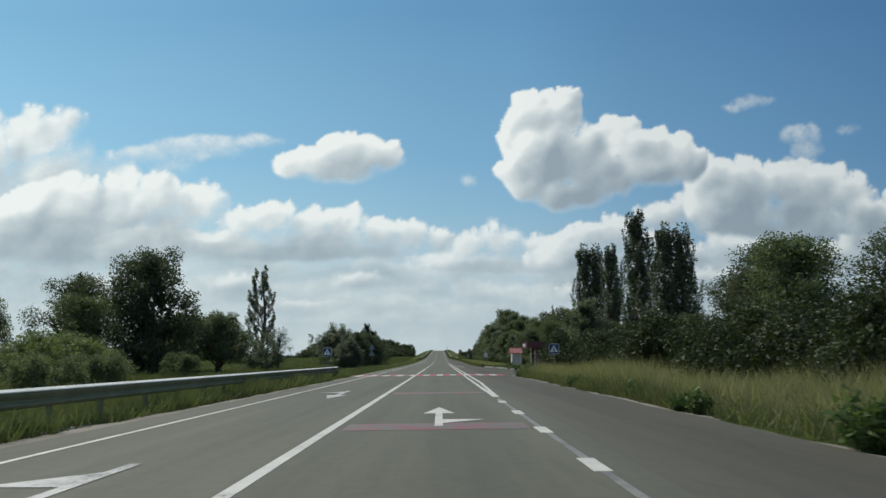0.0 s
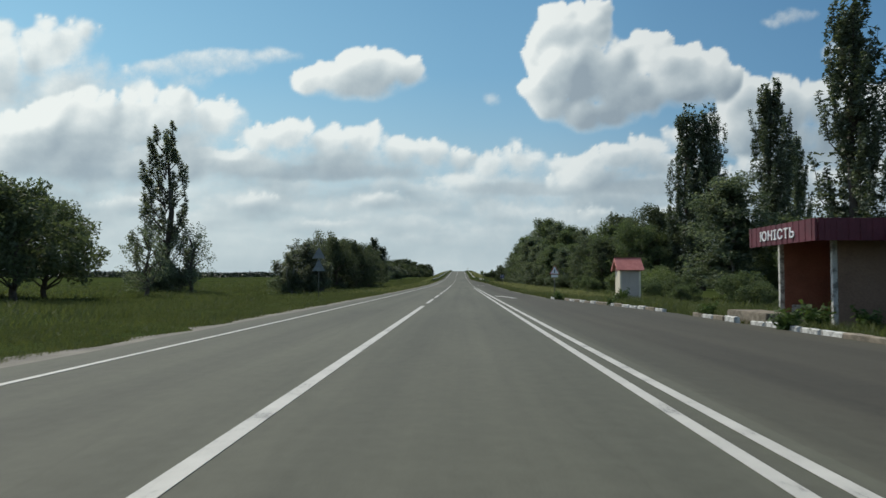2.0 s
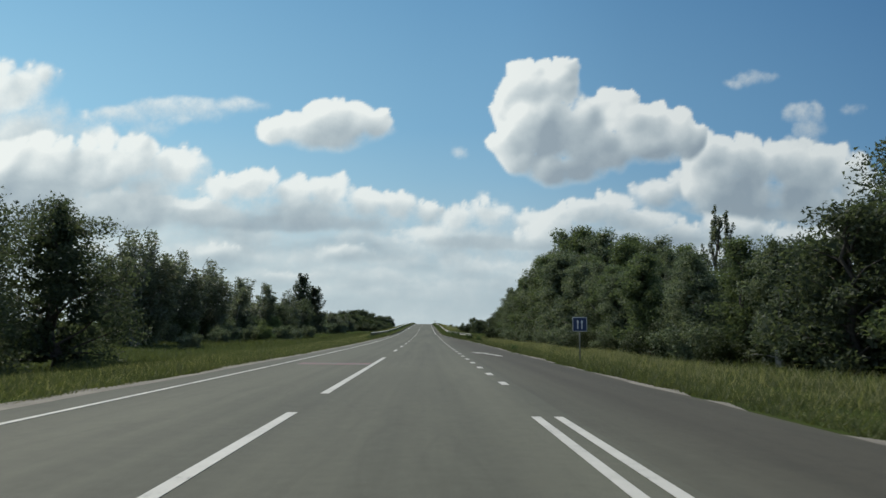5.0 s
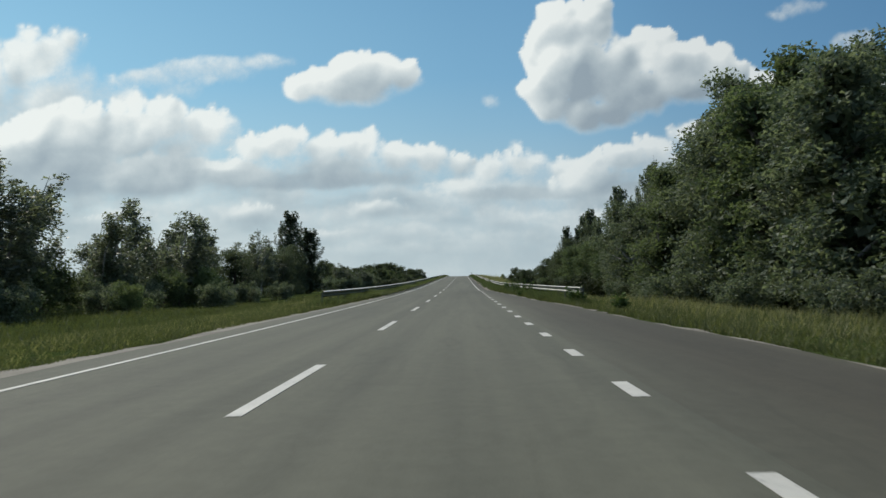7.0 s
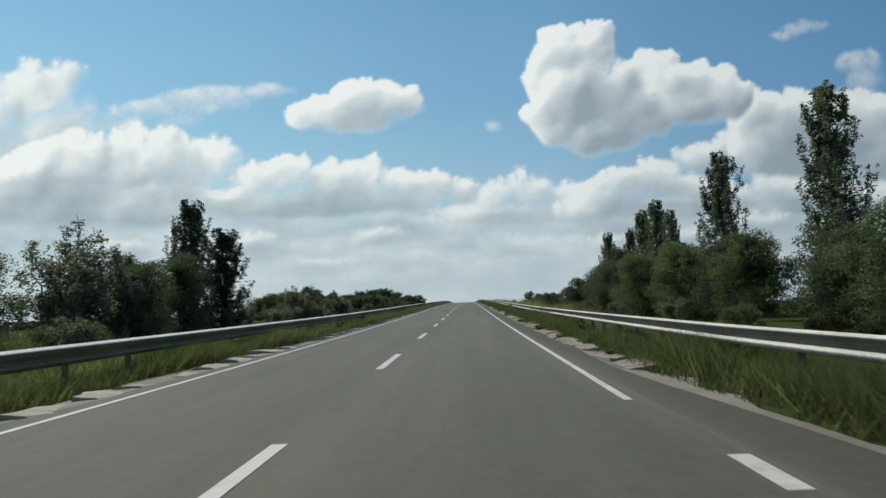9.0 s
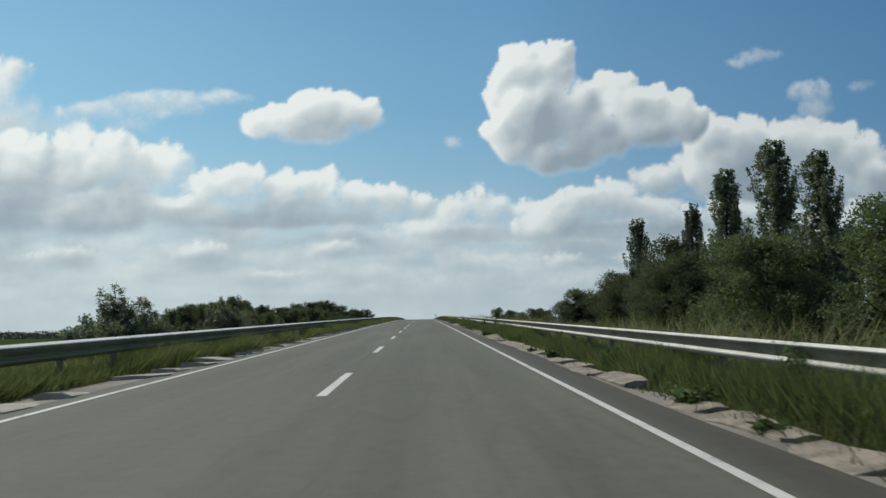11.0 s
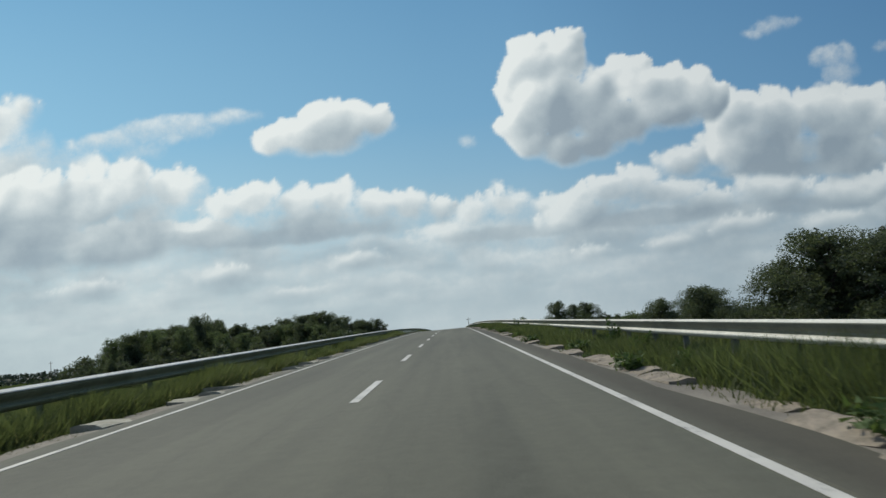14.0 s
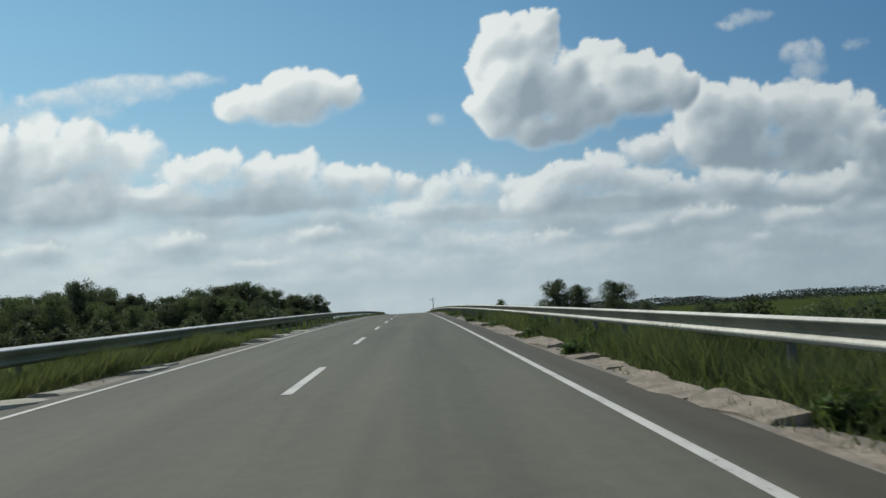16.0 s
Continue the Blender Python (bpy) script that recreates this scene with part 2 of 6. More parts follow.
M_LEAF_BROAD = leaf_material("broad_leaves", (0.072, 0.100, 0.050), (0.150, 0.184, 0.094), 0.4, 0.54)
M_LEAF_DARK = leaf_material("dark_leaves", (0.054, 0.072, 0.044), (0.112, 0.132, 0.080), 0.4, 0.52)
M_LEAF_SILVER = leaf_material("grey_green_leaves", (0.060, 0.084, 0.048), (0.215, 0.245, 0.165), 0.5, 0.46, 0.55)
M_LEAF_BIRCH = leaf_material("birch_leaves", (0.082, 0.096, 0.066), (0.200, 0.220, 0.158), 0.5, 0.56, 0.45)
M_LEAF_FRESH = leaf_material("fresh_green_leaves", (0.070, 0.092, 0.048), (0.145, 0.172, 0.092), 0.5, 0.46)
M_LEAF_HEDGE = leaf_material("olive_hedge_leaves", (0.028, 0.040, 0.014), (0.056, 0.070, 0.024), 0.5, 0.26)
M_LEAF_BUSH = leaf_material("bright_bush_leaves", (0.109, 0.149, 0.058), (0.211, 0.249, 0.108), 0.8, 0.42)
M_LEAF_FAR = leaf_material("far_dark_leaves", (0.020, 0.030, 0.019), (0.046, 0.062, 0.036), 0.05, 0.12)
M_GRASS = leaf_material("grass_blades", (0.062, 0.080, 0.026), (0.142, 0.156, 0.060), 0.25, 0.44, vary=0.35)
M_LUSH = leaf_material("lush_grass_blades", (0.062, 0.082, 0.034), (0.135, 0.160, 0.070), 0.35, 0.60, vary=0.35)
M_DRY = leaf_material("seeding_grass_blades", (0.138, 0.150, 0.058), (0.335, 0.318, 0.165), 0.3, 0.54)
M_WEED = leaf_material("broad_weed_leaves", (0.045, 0.080, 0.020), (0.120, 0.170, 0.055), 1.5, 0.35)


# ---- mesh tools ----
def mesh_np(name, verts, faces, mat, smooth=False):
    """A mesh from an array of corners and an array of equal faces."""
    verts, faces = np.asarray(verts, np.float32), np.asarray(faces, np.int32)
    me = bpy.data.meshes.new(name)
    k = faces.shape[1]
    me.vertices.add(len(verts))
    me.vertices.foreach_set("co", verts.ravel())
    me.loops.add(faces.size)
    me.loops.foreach_set("vertex_index", faces.ravel())
    me.polygons.add(len(faces))
    me.polygons.foreach_set("loop_start", np.arange(0, faces.size, k, dtype=np.int32))
    me.polygons.foreach_set("use_smooth", np.full(len(faces), smooth))
    me.update(calc_edges=True)
    me.materials.append(mat)
    return me


def from_bm(name, bm, mat):
    me = bpy.data.meshes.new(name)
    bm.to_mesh(me)
    bm.free()
    me.materials.append(mat)
    return me


def part(name, me, parent, label="", m=None):
    ob = new(name, me)
    ob.parent = parent
    if m is not None:
        ob.matrix_basis = m
    return tagged(ob, label)


def thing(name, m, label, category, group="", kind=""):
    ob = new(name)
    ob.matrix_basis = m
    return tagged(ob, label, category, group, kind)


def box_bm(x0, x1, y0, y1, z0, z1, bevel=0.0):
    bm = bmesh.new()
    bmesh.ops.create_cube(bm, size=1.0)
    bmesh.ops.scale(bm, vec=(x1 - x0, y1 - y0, z1 - z0), verts=bm.verts)
    bmesh.ops.translate(bm, vec=((x0 + x1) / 2, (y0 + y1) / 2, (z0 + z1) / 2), verts=bm.verts)
    if bevel:
        bmesh.ops.bevel(bm, geom=list(bm.edges), offset=bevel, segments=2, affect='EDGES')
    return bm


def box(name, x0, x1, y0, y1, z0, z1, mat, bevel=0.01):
    return from_bm(name, box_bm(x0, x1, y0, y1, z0, z1, bevel), mat)


def tube(name, r0, r1, h, mat, seg=10, z0=0.0):
    bm = bmesh.new()
    bmesh.ops.create_cone(bm, cap_ends=True, segments=seg, radius1=r0, radius2=r1, depth=h)
    bmesh.ops.translate(bm, vec=(0, 0, z0 + h / 2), verts=bm.verts)
    for f in bm.faces:
        f.smooth = len(f.verts) == 4
    return from_bm(name, bm, mat)


def plate(name, outline, thick, mat, bevel=0.0):
    """A plate in the xz plane, its front at y = 0 towards -y."""
    bm = bmesh.new()
    f = bm.faces.new([bm.verts.new((x, 0, z)) for x, z in outline])
    r = bmesh.ops.extrude_face_region(bm, geom=[f])
    bmesh.ops.translate(bm, vec=(0, thick, 0), verts=[v for v in r["geom"] if isinstance(v, bmesh.types.BMVert)])
    if bevel:
        bmesh.ops.bevel(bm, geom=list(bm.edges), offset=bevel, segments=1, affect='EDGES')
    bmesh.ops.recalc_face_normals(bm, faces=bm.faces)
    return from_bm(name, bm, mat)


def sweep(name, xs, zs, ys, shift, mat, smooth=False, lift=None):
    """A profile (xs, zs) drawn along the road; shift(y) moves it sideways."""
    xs, zs, ys = np.asarray(xs, float), np.asarray(zs, float), np.asarray(ys, float)
    n, k = len(ys), len(xs)
    v = np.zeros((n, k, 3))
    v[:, :, 0] = xs[None] + np.asarray([shift(y) for y in ys])[:, None]
    v[:, :, 1] = ys[:, None]
    v[:, :, 2] = zs[None] + (road_z(ys) if lift is None else lift(ys))[:, None]
    i = np.arange(n * k).reshape(n, k)
    f = np.stack([i[:-1, :-1], i[:-1, 1:], i[1:, 1:], i[1:, :-1]], -1).reshape(-1, 4)
    return mesh_np(name, v.reshape(-1, 3), f, mat, smooth)


def strip(name, x0, x1, y0, y1, mat, z=0.006, step=2.0):
    """A painted strip that follows the road."""
    ys = np.linspace(y0, y1, max(2, int((y1 - y0) / step) + 1))
    return sweep(name, [x0, x0, x1, x1], [z - 0.004, z, z, z - 0.004], ys, lambda y: 0.0, mat)


def patch(name, outline, mat, z=0.007):
    """A flat painted outline (x, y) on the road."""
    bm = bmesh.new()
    bm.faces.new([bm.verts.new((x, y, float(road_z(y) - cross_fall(x)) + z)) for x, y in outline])
    bm.normal_update()
    bmesh.ops.triangulate(bm, faces=bm.faces)
    bmesh.ops.recalc_face_normals(bm, faces=bm.faces)
    for f in bm.faces:
        if f.normal.z < 0:
            f.normal_flip()
    return from_bm(name, bm, mat)


def fbm2(n, m, cell, seed, octaves=5, gain=0.55, stretch=1.0):
    """Smooth random values on an n by m grid."""
    rng = np.random.default_rng(seed)
    out, amp, tot = np.zeros((n, m)), 1.0, 0.0
    for _ in range(octaves):
        a, b = max(2, int(n / cell) + 3), max(2, int(m / (cell * stretch)) + 3)
        gdat = rng.random((a, b))
        yy, xx = np.arange(n) / max(cell, 1), np.arange(m) / max(cell * stretch, 1)
        yi, xi = np.minimum(yy.astype(int), a - 2), np.minimum(xx.astype(int), b - 2)
        fy, fx = (yy - yi)[:, None], (xx - xi)[None]
        fy, fx = fy * fy * (3 - 2 * fy), fx * fx * (3 - 2 * fx)
        g00, g01 = gdat[np.ix_(yi, xi)], gdat[np.ix_(yi, xi + 1)]
        g10, g11 = gdat[np.ix_(yi + 1, xi)], gdat[np.ix_(yi + 1, xi + 1)]
        out += amp * ((g00 * (1 - fx) + g01 * fx) * (1 - fy) + (g10 * (1 - fx) + g11 * fx) * fy)
        tot += amp
        amp, cell = amp * gain, cell / 2
    return out / tot - 0.5


# ---- clouded sky, far behind everything ----
# each puff: across, up, half width, half height, in hundredths of the distance
CLOUD_BIG = "15.4 35.9 5.2 4.4, 18.8 37.6 3.4 2.8, 11.6 32.9 2.8 4.3, 12.6 27.3 3.5 3.8, 17.3 30.7 5.8 5.2, 17.1 24.7 4.1 3.0, 23.6 32.3 4.2 3.3, 27.8 33.2 3.8 3.3, 31.0 31.4 4.2 3.9, 34.8 31.2 3.8 3.3, 38.0 29.2 3.5 3.1, 25.0 27.6 7.4 3.6, 32.4 27.9 6.6 2.6, 21.6 24.7 4.9 2.4"
CLOUD_RIGHT = "42.3 26.2 4.5 3.9, 47.2 25.9 4.5 3.6, 53.0 26.2 4.5 3.6, 57.9 25.3 4.1 3.6, 62.2 23.0 3.3 4.2, 45.2 21.5 8.6 3.5, 55.0 21.0 7.4 3.8, 67.0 18.3 4.9 5.0, 72.0 22.0 6.0 5.0"
CLOUD_RIGHT_LOW = "38.7 22.0 4.5 2.7, 33.7 21.0 4.9 2.3"
CLOUD_SMALL = "-15.3 31.6 3.7 3.2, -19.5 30.4 4.0 2.6, -22.8 29.2 2.8 1.9, -11.3 31.2 4.2 3.1, -7.5 30.2 2.6 2.3, -14.6 28.8 7.8 2.2"
CLOUD_LEFT = "-59.5 34.9 5.5 4.0, -56.4 37.5 3.0 2.2, -63.1 33.7 5.0 4.8, -59.0 28.9 12.3 4.7, -49.1 28.0 5.3 2.7, -69.1 31.6 6.6 6.9, -60.0 25.0 11.0 4.0"
CLOUD_LEFT_LOW = "-42.4 25.4 4.3 3.6, -36.6 24.0 6.1 3.0, -47.2 23.6 9.0 4.0, -56.1 22.2 11.4 5.5, -58.1 17.8 11.3 3.0, -68.0 20.0 9.0 5.0, -40.0 20.5 9.0 3.0"
CLOUD_BANK = "-25.1 21.2 3.9 2.5, -29.5 20.4 3.7 2.0, -19.4 19.9 4.5 2.3, -14.5 20.7 3.6 2.5, -9.6 19.3 4.5 2.2, -4.7 18.9 3.7 2.0, -17.7 17.6 13.0 2.6, -30.6 17.1 9.7 2.3, -42.8 16.9 9.7 3.0, -7.5 16.8 6.5 1.6, -0.5 17.6 2.9 1.7"
CLOUD_MIDDLE = "4.2 16.7 3.7 2.1, 9.1 17.5 4.2 2.2, 14.8 16.6 4.5 2.0, 9.8 14.6 9.7 1.8, 0.5 14.8 6.0 1.6"
CLOUD_BANK_RIGHT = "27.1 19.4 3.7 2.0, 23.0 18.3 4.5 2.2, 19.0 16.9 3.7 2.3, 29.4 16.7 8.1 2.3, 20.4 14.9 8.9 2.1, 34.1 14.6 7.3 2.0, 45.0 15.6 7.0 2.3, 55.0 14.6 7.0 2.4, 64.0 15.0 7.0 3.0"
CLOUD_FAR_RIGHT = "58.0 18.0 4.0 3.0, 64.0 20.5 4.0 3.2, 40.0 11.0 5.0 1.8, 52.0 10.5 5.0 1.6, 30.0 10.0 4.5 1.5, 60.0 12.5 4.0 1.6, 20.0 9.5 4.0 1.3, 47.0 8.0 4.0 1.0, -30.0 11.0 5.0 1.5, -12.0 11.5 4.5 1.5, -20.0 8.5 5.0 1.1, -48.0 11.0 6.0 1.6"
CLOUD_WISP = "4.5 25.9 1.4 1.1, 48.3 39.2 2.6 1.2, 46.4 38.6 1.8 1.3, 45.2 37.7 1.5 1.1, 50.2 39.4 1.6 0.7, 55.2 33.6 2.6 1.6, 57.4 33.6 1.8 2.2, 56.4 31.2 2.4 2.2, 55.4 29.0 3.0 1.8, 62.7 34.4 1.6 0.9, -36.1 30.2 1.8 0.9"
CLOUD_SHELF = "-20.0 15.8 15.0 1.3, -31.0 16.6 8.0 1.3, -46.0 16.4 13.0 2.2, -60.0 17.5 12.0 2.6, 10.0 13.4 12.0 1.0, 30.0 13.4 14.0 1.2, 52.0 13.2 14.0 1.4, 50.0 18.2 14.0 1.2"
CLOUD_SHELF_LEFT = "-60.0 19.6 12.0 3.0, -46.0 17.6 10.0 2.0, -36.0 16.6 7.0 1.1"
CLOUD_STREAK = "-37.0 32.1 8.7 2.1, -28.6 32.9 4.2 1.2, -44.4 31.2 5.1 1.8, -41.0 29.4 4.0 1.6"


def cloud_backdrop():
    """A far shell ahead with cumulus on blue. Each cloud is a heap of round knobs, white where it faces the sun and grey towards its base; layers lie one behind the other, the farthest lowest."""
    step = 0.28
    U, V = np.arange(-80, 80.1, step), np.arange(-3, 60.1, step)
    n, m = len(V), len(U)
    uu, vv = np.meshgrid(U, V)
    wx, wy = fbm2(n, m, 22, 11, 6, 0.62), fbm2(n, m, 22, 12, 6, 0.62)
    lump = np.abs(fbm2(n, m, 20, 13, 4, 0.5)) * 5.0 + np.abs(fbm2(n, m, 8, 17, 3, 0.5)) * 1.6 - 0.75
    soft = fbm2(n, m, 28, 18, 4, 0.5)
    wisp = fbm2(n, m, 14, 21, 5, 0.6)
    band = fbm2(n, m, 9, 22, 4, 0.5, 4.0)
    cover, tone = np.zeros((n, m)), np.full((n, m), 0.7)

    def shifted(a, rows, cols):
        out = np.zeros_like(a)
        out[:n - rows, cols:] = a[rows:, :m - cols] if cols else a[rows:]
        return out

    def blurred(a, times):
        for _ in range(times):
            a = (np.roll(a, 1, 0) + np.roll(a, -1, 0) + 2 * a) / 4
            a = (np.roll(a, 1, 1) + np.roll(a, -1, 1) + 2 * a) / 4
        return a

    def shade_of(dens, rise):
        reach = max(4, int(rise / step))
        shade = np.zeros((n, m))
        for k in range(1, reach + 1):
            shade += shifted(dens, k, int(k * 0.70))
        return shade / reach

    def lay(a, t):
        nonlocal cover, tone
        tone = tone * (1 - a) + np.clip(t, 0.03, 1) * a
        cover = cover * (1 - a) + a

    def veil(puffs, thick, opaque, contrast, rise, base=0.0, edge=0.6, grow=0.1):
        """A soft, torn layer of low or thin cloud."""
        f = np.full((n, m), -6.0)
        for u, v, a, b in puffs:
            d = ((uu + wx * 4 - u) / a) ** 2 + ((vv + wy * 3 - v) / b) ** 2
            np.maximum(f, (1.0 - d) * min(a, b) * thick, out=f)
        f = f + lump * 0.25 + soft * 0.3 + wisp * 0.9 + grow
        shade = shade_of(np.clip(f, 0, 1.0), rise)
        a = np.clip((f + 0.08) / (edge * (1 + 1.2 * shade)), 0, 1)
        lay(a * a * (3 - 2 * a) * opaque, base + 0.95 - contrast * 1.0 * shade + contrast * 0.9 * soft + contrast * .5 * band)

    def heap(puffs, seed, opaque=1.0, dark=0.55, rise=7.0, base=0.0, edge=0.4, fill=1.5, knob=1.0, warp=1.0):
        """A cumulus: round knobs on round puffs, and small knobs on those."""
        rng = np.random.default_rng(seed)
        dark *= .86
        top, inside = np.full((n, m), -1.0), np.full((n, m), -3.0)
        xs, ys = uu + wx * 2.6 * warp, vv + wy * 2.2 * warp

        def ball(u, v, a, b, z, deep):
            i0, i1 = max(0, int((v - b - 3 - V[0]) / step)), min(n, int((v + b + 3 - V[0]) / step) + 1)
            j0, j1 = max(0, int((u - a - 3 - U[0]) / step)), min(m, int((u + a + 3 - U[0]) / step) + 1)
            if i1 <= i0 or j1 <= j0:
                return
            q = (slice(i0, i1), slice(j0, j1))
            d = ((xs[q] - u) / a) ** 2 + ((ys[q] - v) / b) ** 2
            inside[q] = np.maximum(inside[q], (1 - np.sqrt(d)) * min(a, b))
            top[q] = np.maximum(top[q], np.where(d < 1, z + deep * np.sqrt(np.clip(1 - d, 0, 1)), -1.0))

        for u, v, a, b in puffs:
            k = min(a, b)
            ball(u, v, a * .93, b * .92, 0, k * .75)
            for _ in range(int(11 + 5 * max(a, b) / k)):
                an, rad = rng.uniform(0, 2 * math.pi), .92 * math.sqrt(rng.uniform(.04, 1))
                r = k * rng.uniform(.20, .48) * knob * (1.0 if math.sin(an) > -.2 else .6)
                pu, pv = u + a * rad * math.cos(an), v + b * rad * math.sin(an)
                z = k * .72 * math.sqrt(1 - rad * rad)
                ball(pu, pv, r * 1.12, r, z, r * .8)
                for _ in range(6):
                    a2 = rng.uniform(-.5, math.pi + .5)
                    r2, e = r * rng.uniform(.22, .5), rng.uniform(.55, .92)
                    ball(pu + r * 1.1 * e * math.cos(a2), pv + r * e * math.sin(a2), r2 * 1.1, r2, z + r * .8 * math.sqrt(1 - e * e), r2 * .8)
        # the flat base: the heap goes on a little below its lowest knobs
        low, deep = inside.copy(), top.copy()
        for k in range(1, int(fill / step) + 1):
            low = np.maximum(low, shifted(inside + 5, k, 0) - 5 - .12 * k * step)
            deep = np.maximum(deep, shifted(top + 1, k, 0) - 1 - .05 * k * step)
        filled = deep > top
        inside, top = np.where(filled, blurred(low, 5), low), np.where(filled, blurred(deep, 8), deep)
        body = np.clip(inside * 1.4, 0, 1)
        shade = blurred(shade_of(body, rise), 8)
        hill = blurred(np.maximum(top, 0), 1)
        gy, gx = np.gradient(hill, step)
        near = blurred((gx * 0.55 - gy * 0.72 + 0.25) / np.sqrt(1 + gx ** 2 + gy ** 2), 1)
        gy, gx = np.gradient(blurred(hill, 10), step)
        wide = (gx * 0.60 - gy * 0.70 + 0.25) / np.sqrt(1 + gx ** 2 + gy ** 2)
        gy, gx = np.gradient(blurred(hill, 40), step)
        broad = (gx * 0.65 - gy * 0.65 + 0.25) / np.sqrt(1 + gx ** 2 + gy ** 2)
        rim = np.exp(-np.maximum(inside, 0) / 0.9)
        thick = blurred(1 - np.exp(-np.maximum(inside, 0) / 2.0), 4)
        t = base + 0.93 - dark * (0.85 * shade ** 0.9) - dark * .42 * thick * (.3 + shade) + dark * 0.55 * (near - .25) * (1 - .5 * shade)
        t += dark * 0.85 * (wide - .25) + dark * 1.0 * (broad - .25) + 0.22 * rim * (1 - shade) + dark * 1.5 * soft
        a = np.clip((inside + 0.05 + wisp * .5 * shade) / (edge * (1 + 3.0 * shade)), 0, 1)
        lay(a * a * (3 - 2 * a) * opaque, t)

    def shelf(puffs, opaque, grey):
        """The flat grey underside of a bank, seen from below."""
        f = np.zeros((n, m))
        for u, v, a, b in puffs:
            d = ((uu + wx * 5 - u) / a) ** 2 + ((vv + wy * 1.6 - v) / b) ** 2
            np.maximum(f, np.clip(1.25 - d, 0, 1), out=f)
        lay(f * f * (3 - 2 * f) * opaque, grey + soft * .5 + band * .6)

    def listed(text):
        return [[float(q) for q in p.split()] for p in text.split(",")]

    # far grey-white cloud below the heaps
    rim = np.interp(U, [-80, -58, -50, -42, -28, -5, 3, 15, 25, 40, 80], [30, 30, 26, 21, 17, 16, 13.5, 13.5, 15.5, 16, 17])[None]
    far = np.clip((rim - vv + wisp * 4) / 4.0, 0, 1)
    lay(far * far * (3 - 2 * far) * .62, .42 - .001 * np.clip(uu, 0, 80) + band * 2.0 + soft * .6)
    rng = np.random.default_rng(4)
    for v0, h, count, op in ((2.6, 0.6, 30, .45), (4.2, 0.8, 30, .55), (6.0, 1.1, 30, .65), (8.2, 1.4, 30, .75), (10.6, 1.7, 28, .8), (13.0, 1.9, 22, .8)):
        puffs = [(rng.uniform(-80, 80), v0 + rng.normal(0, .6), rng.uniform(3.0, 10.0), h * rng.uniform(.7, 1.4)) for _ in range(count)]
        veil(puffs, .5, op * .9, .75, 2.6, -.14, .9)
    shelf(listed(CLOUD_SHELF), .80, .17)
    heap(listed(CLOUD_MIDDLE), 1, .94, .52, 4.0, .04, .6, 1.2)
    heap(listed(CLOUD_FAR_RIGHT), 12, .9, .60, 3.0, -.06, .6, .8)
    heap(listed(CLOUD_BANK_RIGHT), 2, .95, .62, 4.5, -.03, .5, 1.4)
    heap(listed(CLOUD_BANK), 3, .97, .54, 4.6, .04, .5, 1.5)
    heap(listed(CLOUD_LEFT), 4, .95, .30, 8.0, .06, 1.0, 2.5)
    heap(listed(CLOUD_LEFT_LOW), 5, .97, .42, 8.0, .05, .7, 2.0)
    shelf(listed(CLOUD_SHELF_LEFT), .50, .30)
    heap(listed(CLOUD_RIGHT_LOW), 6, .95, .52, 4.0, -.04, .6)
    heap(listed(CLOUD_RIGHT), 7, .98, .58, 7.5, -.01, .5, 2.5)
    heap(listed(CLOUD_BIG), 28, 1.0, .53, 9.5, .06, .34, 1.0)
    heap(listed(CLOUD_SMALL), 9, 1.0, .42, 5.5, .04, .4, 1.0)
    veil(listed(CLOUD_STREAK), .7, .75, .2, 2.0, .0, 1.3, .35)
    veil(listed(CLOUD_WISP), .9, .62, .2, 2.0, .0, 1.5, .22)

    # rows near the horizon and high up stay coarse
    rows = np.array([k for k in range(n) if 5 < V[k] < 45 or k % 4 == 0])
    uu, vv, cover, tone = uu[rows], vv[rows], cover[rows], tone[rows]
    n = len(rows)
    R = 4700.0
    d = np.stack([uu / 98, np.ones_like(uu), vv / 98], -1)
    d /= np.linalg.norm(d, axis=-1, keepdims=True)
    v = (d * R + np.array((0, 235.0, 4.0))).reshape(-1, 3)
    i = np.arange(n * m).reshape(n, m)
    f = np.stack([i[:-1, :-1], i[1:, :-1], i[1:, 1:], i[:-1, 1:]], -1).reshape(-1, 4)

    mat = bpy.data.materials.new("clouded_sky")
    mat.use_nodes = True
    nt = mat.node_tree
    nt.nodes.remove(nt.nodes["Principled BSDF"])

    def attribute(name):
        a = nt.nodes.new("ShaderNodeAttribute")
        a.attribute_name = name
        return a.outputs["Fac"]

    def calc(op, a, b, c=None):
        k = nt.nodes.new("ShaderNodeMath")
        k.operation = op
        for sock, val in zip(k.inputs, (a, b, c)):
            if isinstance(val, (int, float)):
                sock.default_value = val
            elif val is not None:
                nt.links.new(val, sock)
        return k.outputs[0]

    fray = calc('SUBTRACT', noise_node(nt, 0.020, 7, 0.68), 0.5)
    puffy = calc('SUBTRACT', noise_node(nt, 0.0085, 7, 0.66), 0.5)
    up = attribute("up")
    blue = ramp(nt, calc('DIVIDE', up, 60.0), [(0.0, (0.50, 0.58, 0.62)), (0.14, (0.44, 0.565, 0.64)), (0.30, (0.30, 0.49, 0.64)), (0.5, (0.205, 0.40, 0.60)), (0.9, (0.135, 0.30, 0.51))])
    side = ramp(nt, calc('ADD', calc('DIVIDE', attribute("across"), 150.0), 0.5), [(0.0, (1.75, 1.58, 1.40)), (0.5, (1.08, 1.075, 1.07)), (1.0, (0.73, 0.79, 0.90))])
    blue = mixed(nt, 1.0, blue, side, 'MULTIPLY')
    edge = calc('MULTIPLY', attribute("cover"), calc('SUBTRACT', 1.0, attribute("cover")))
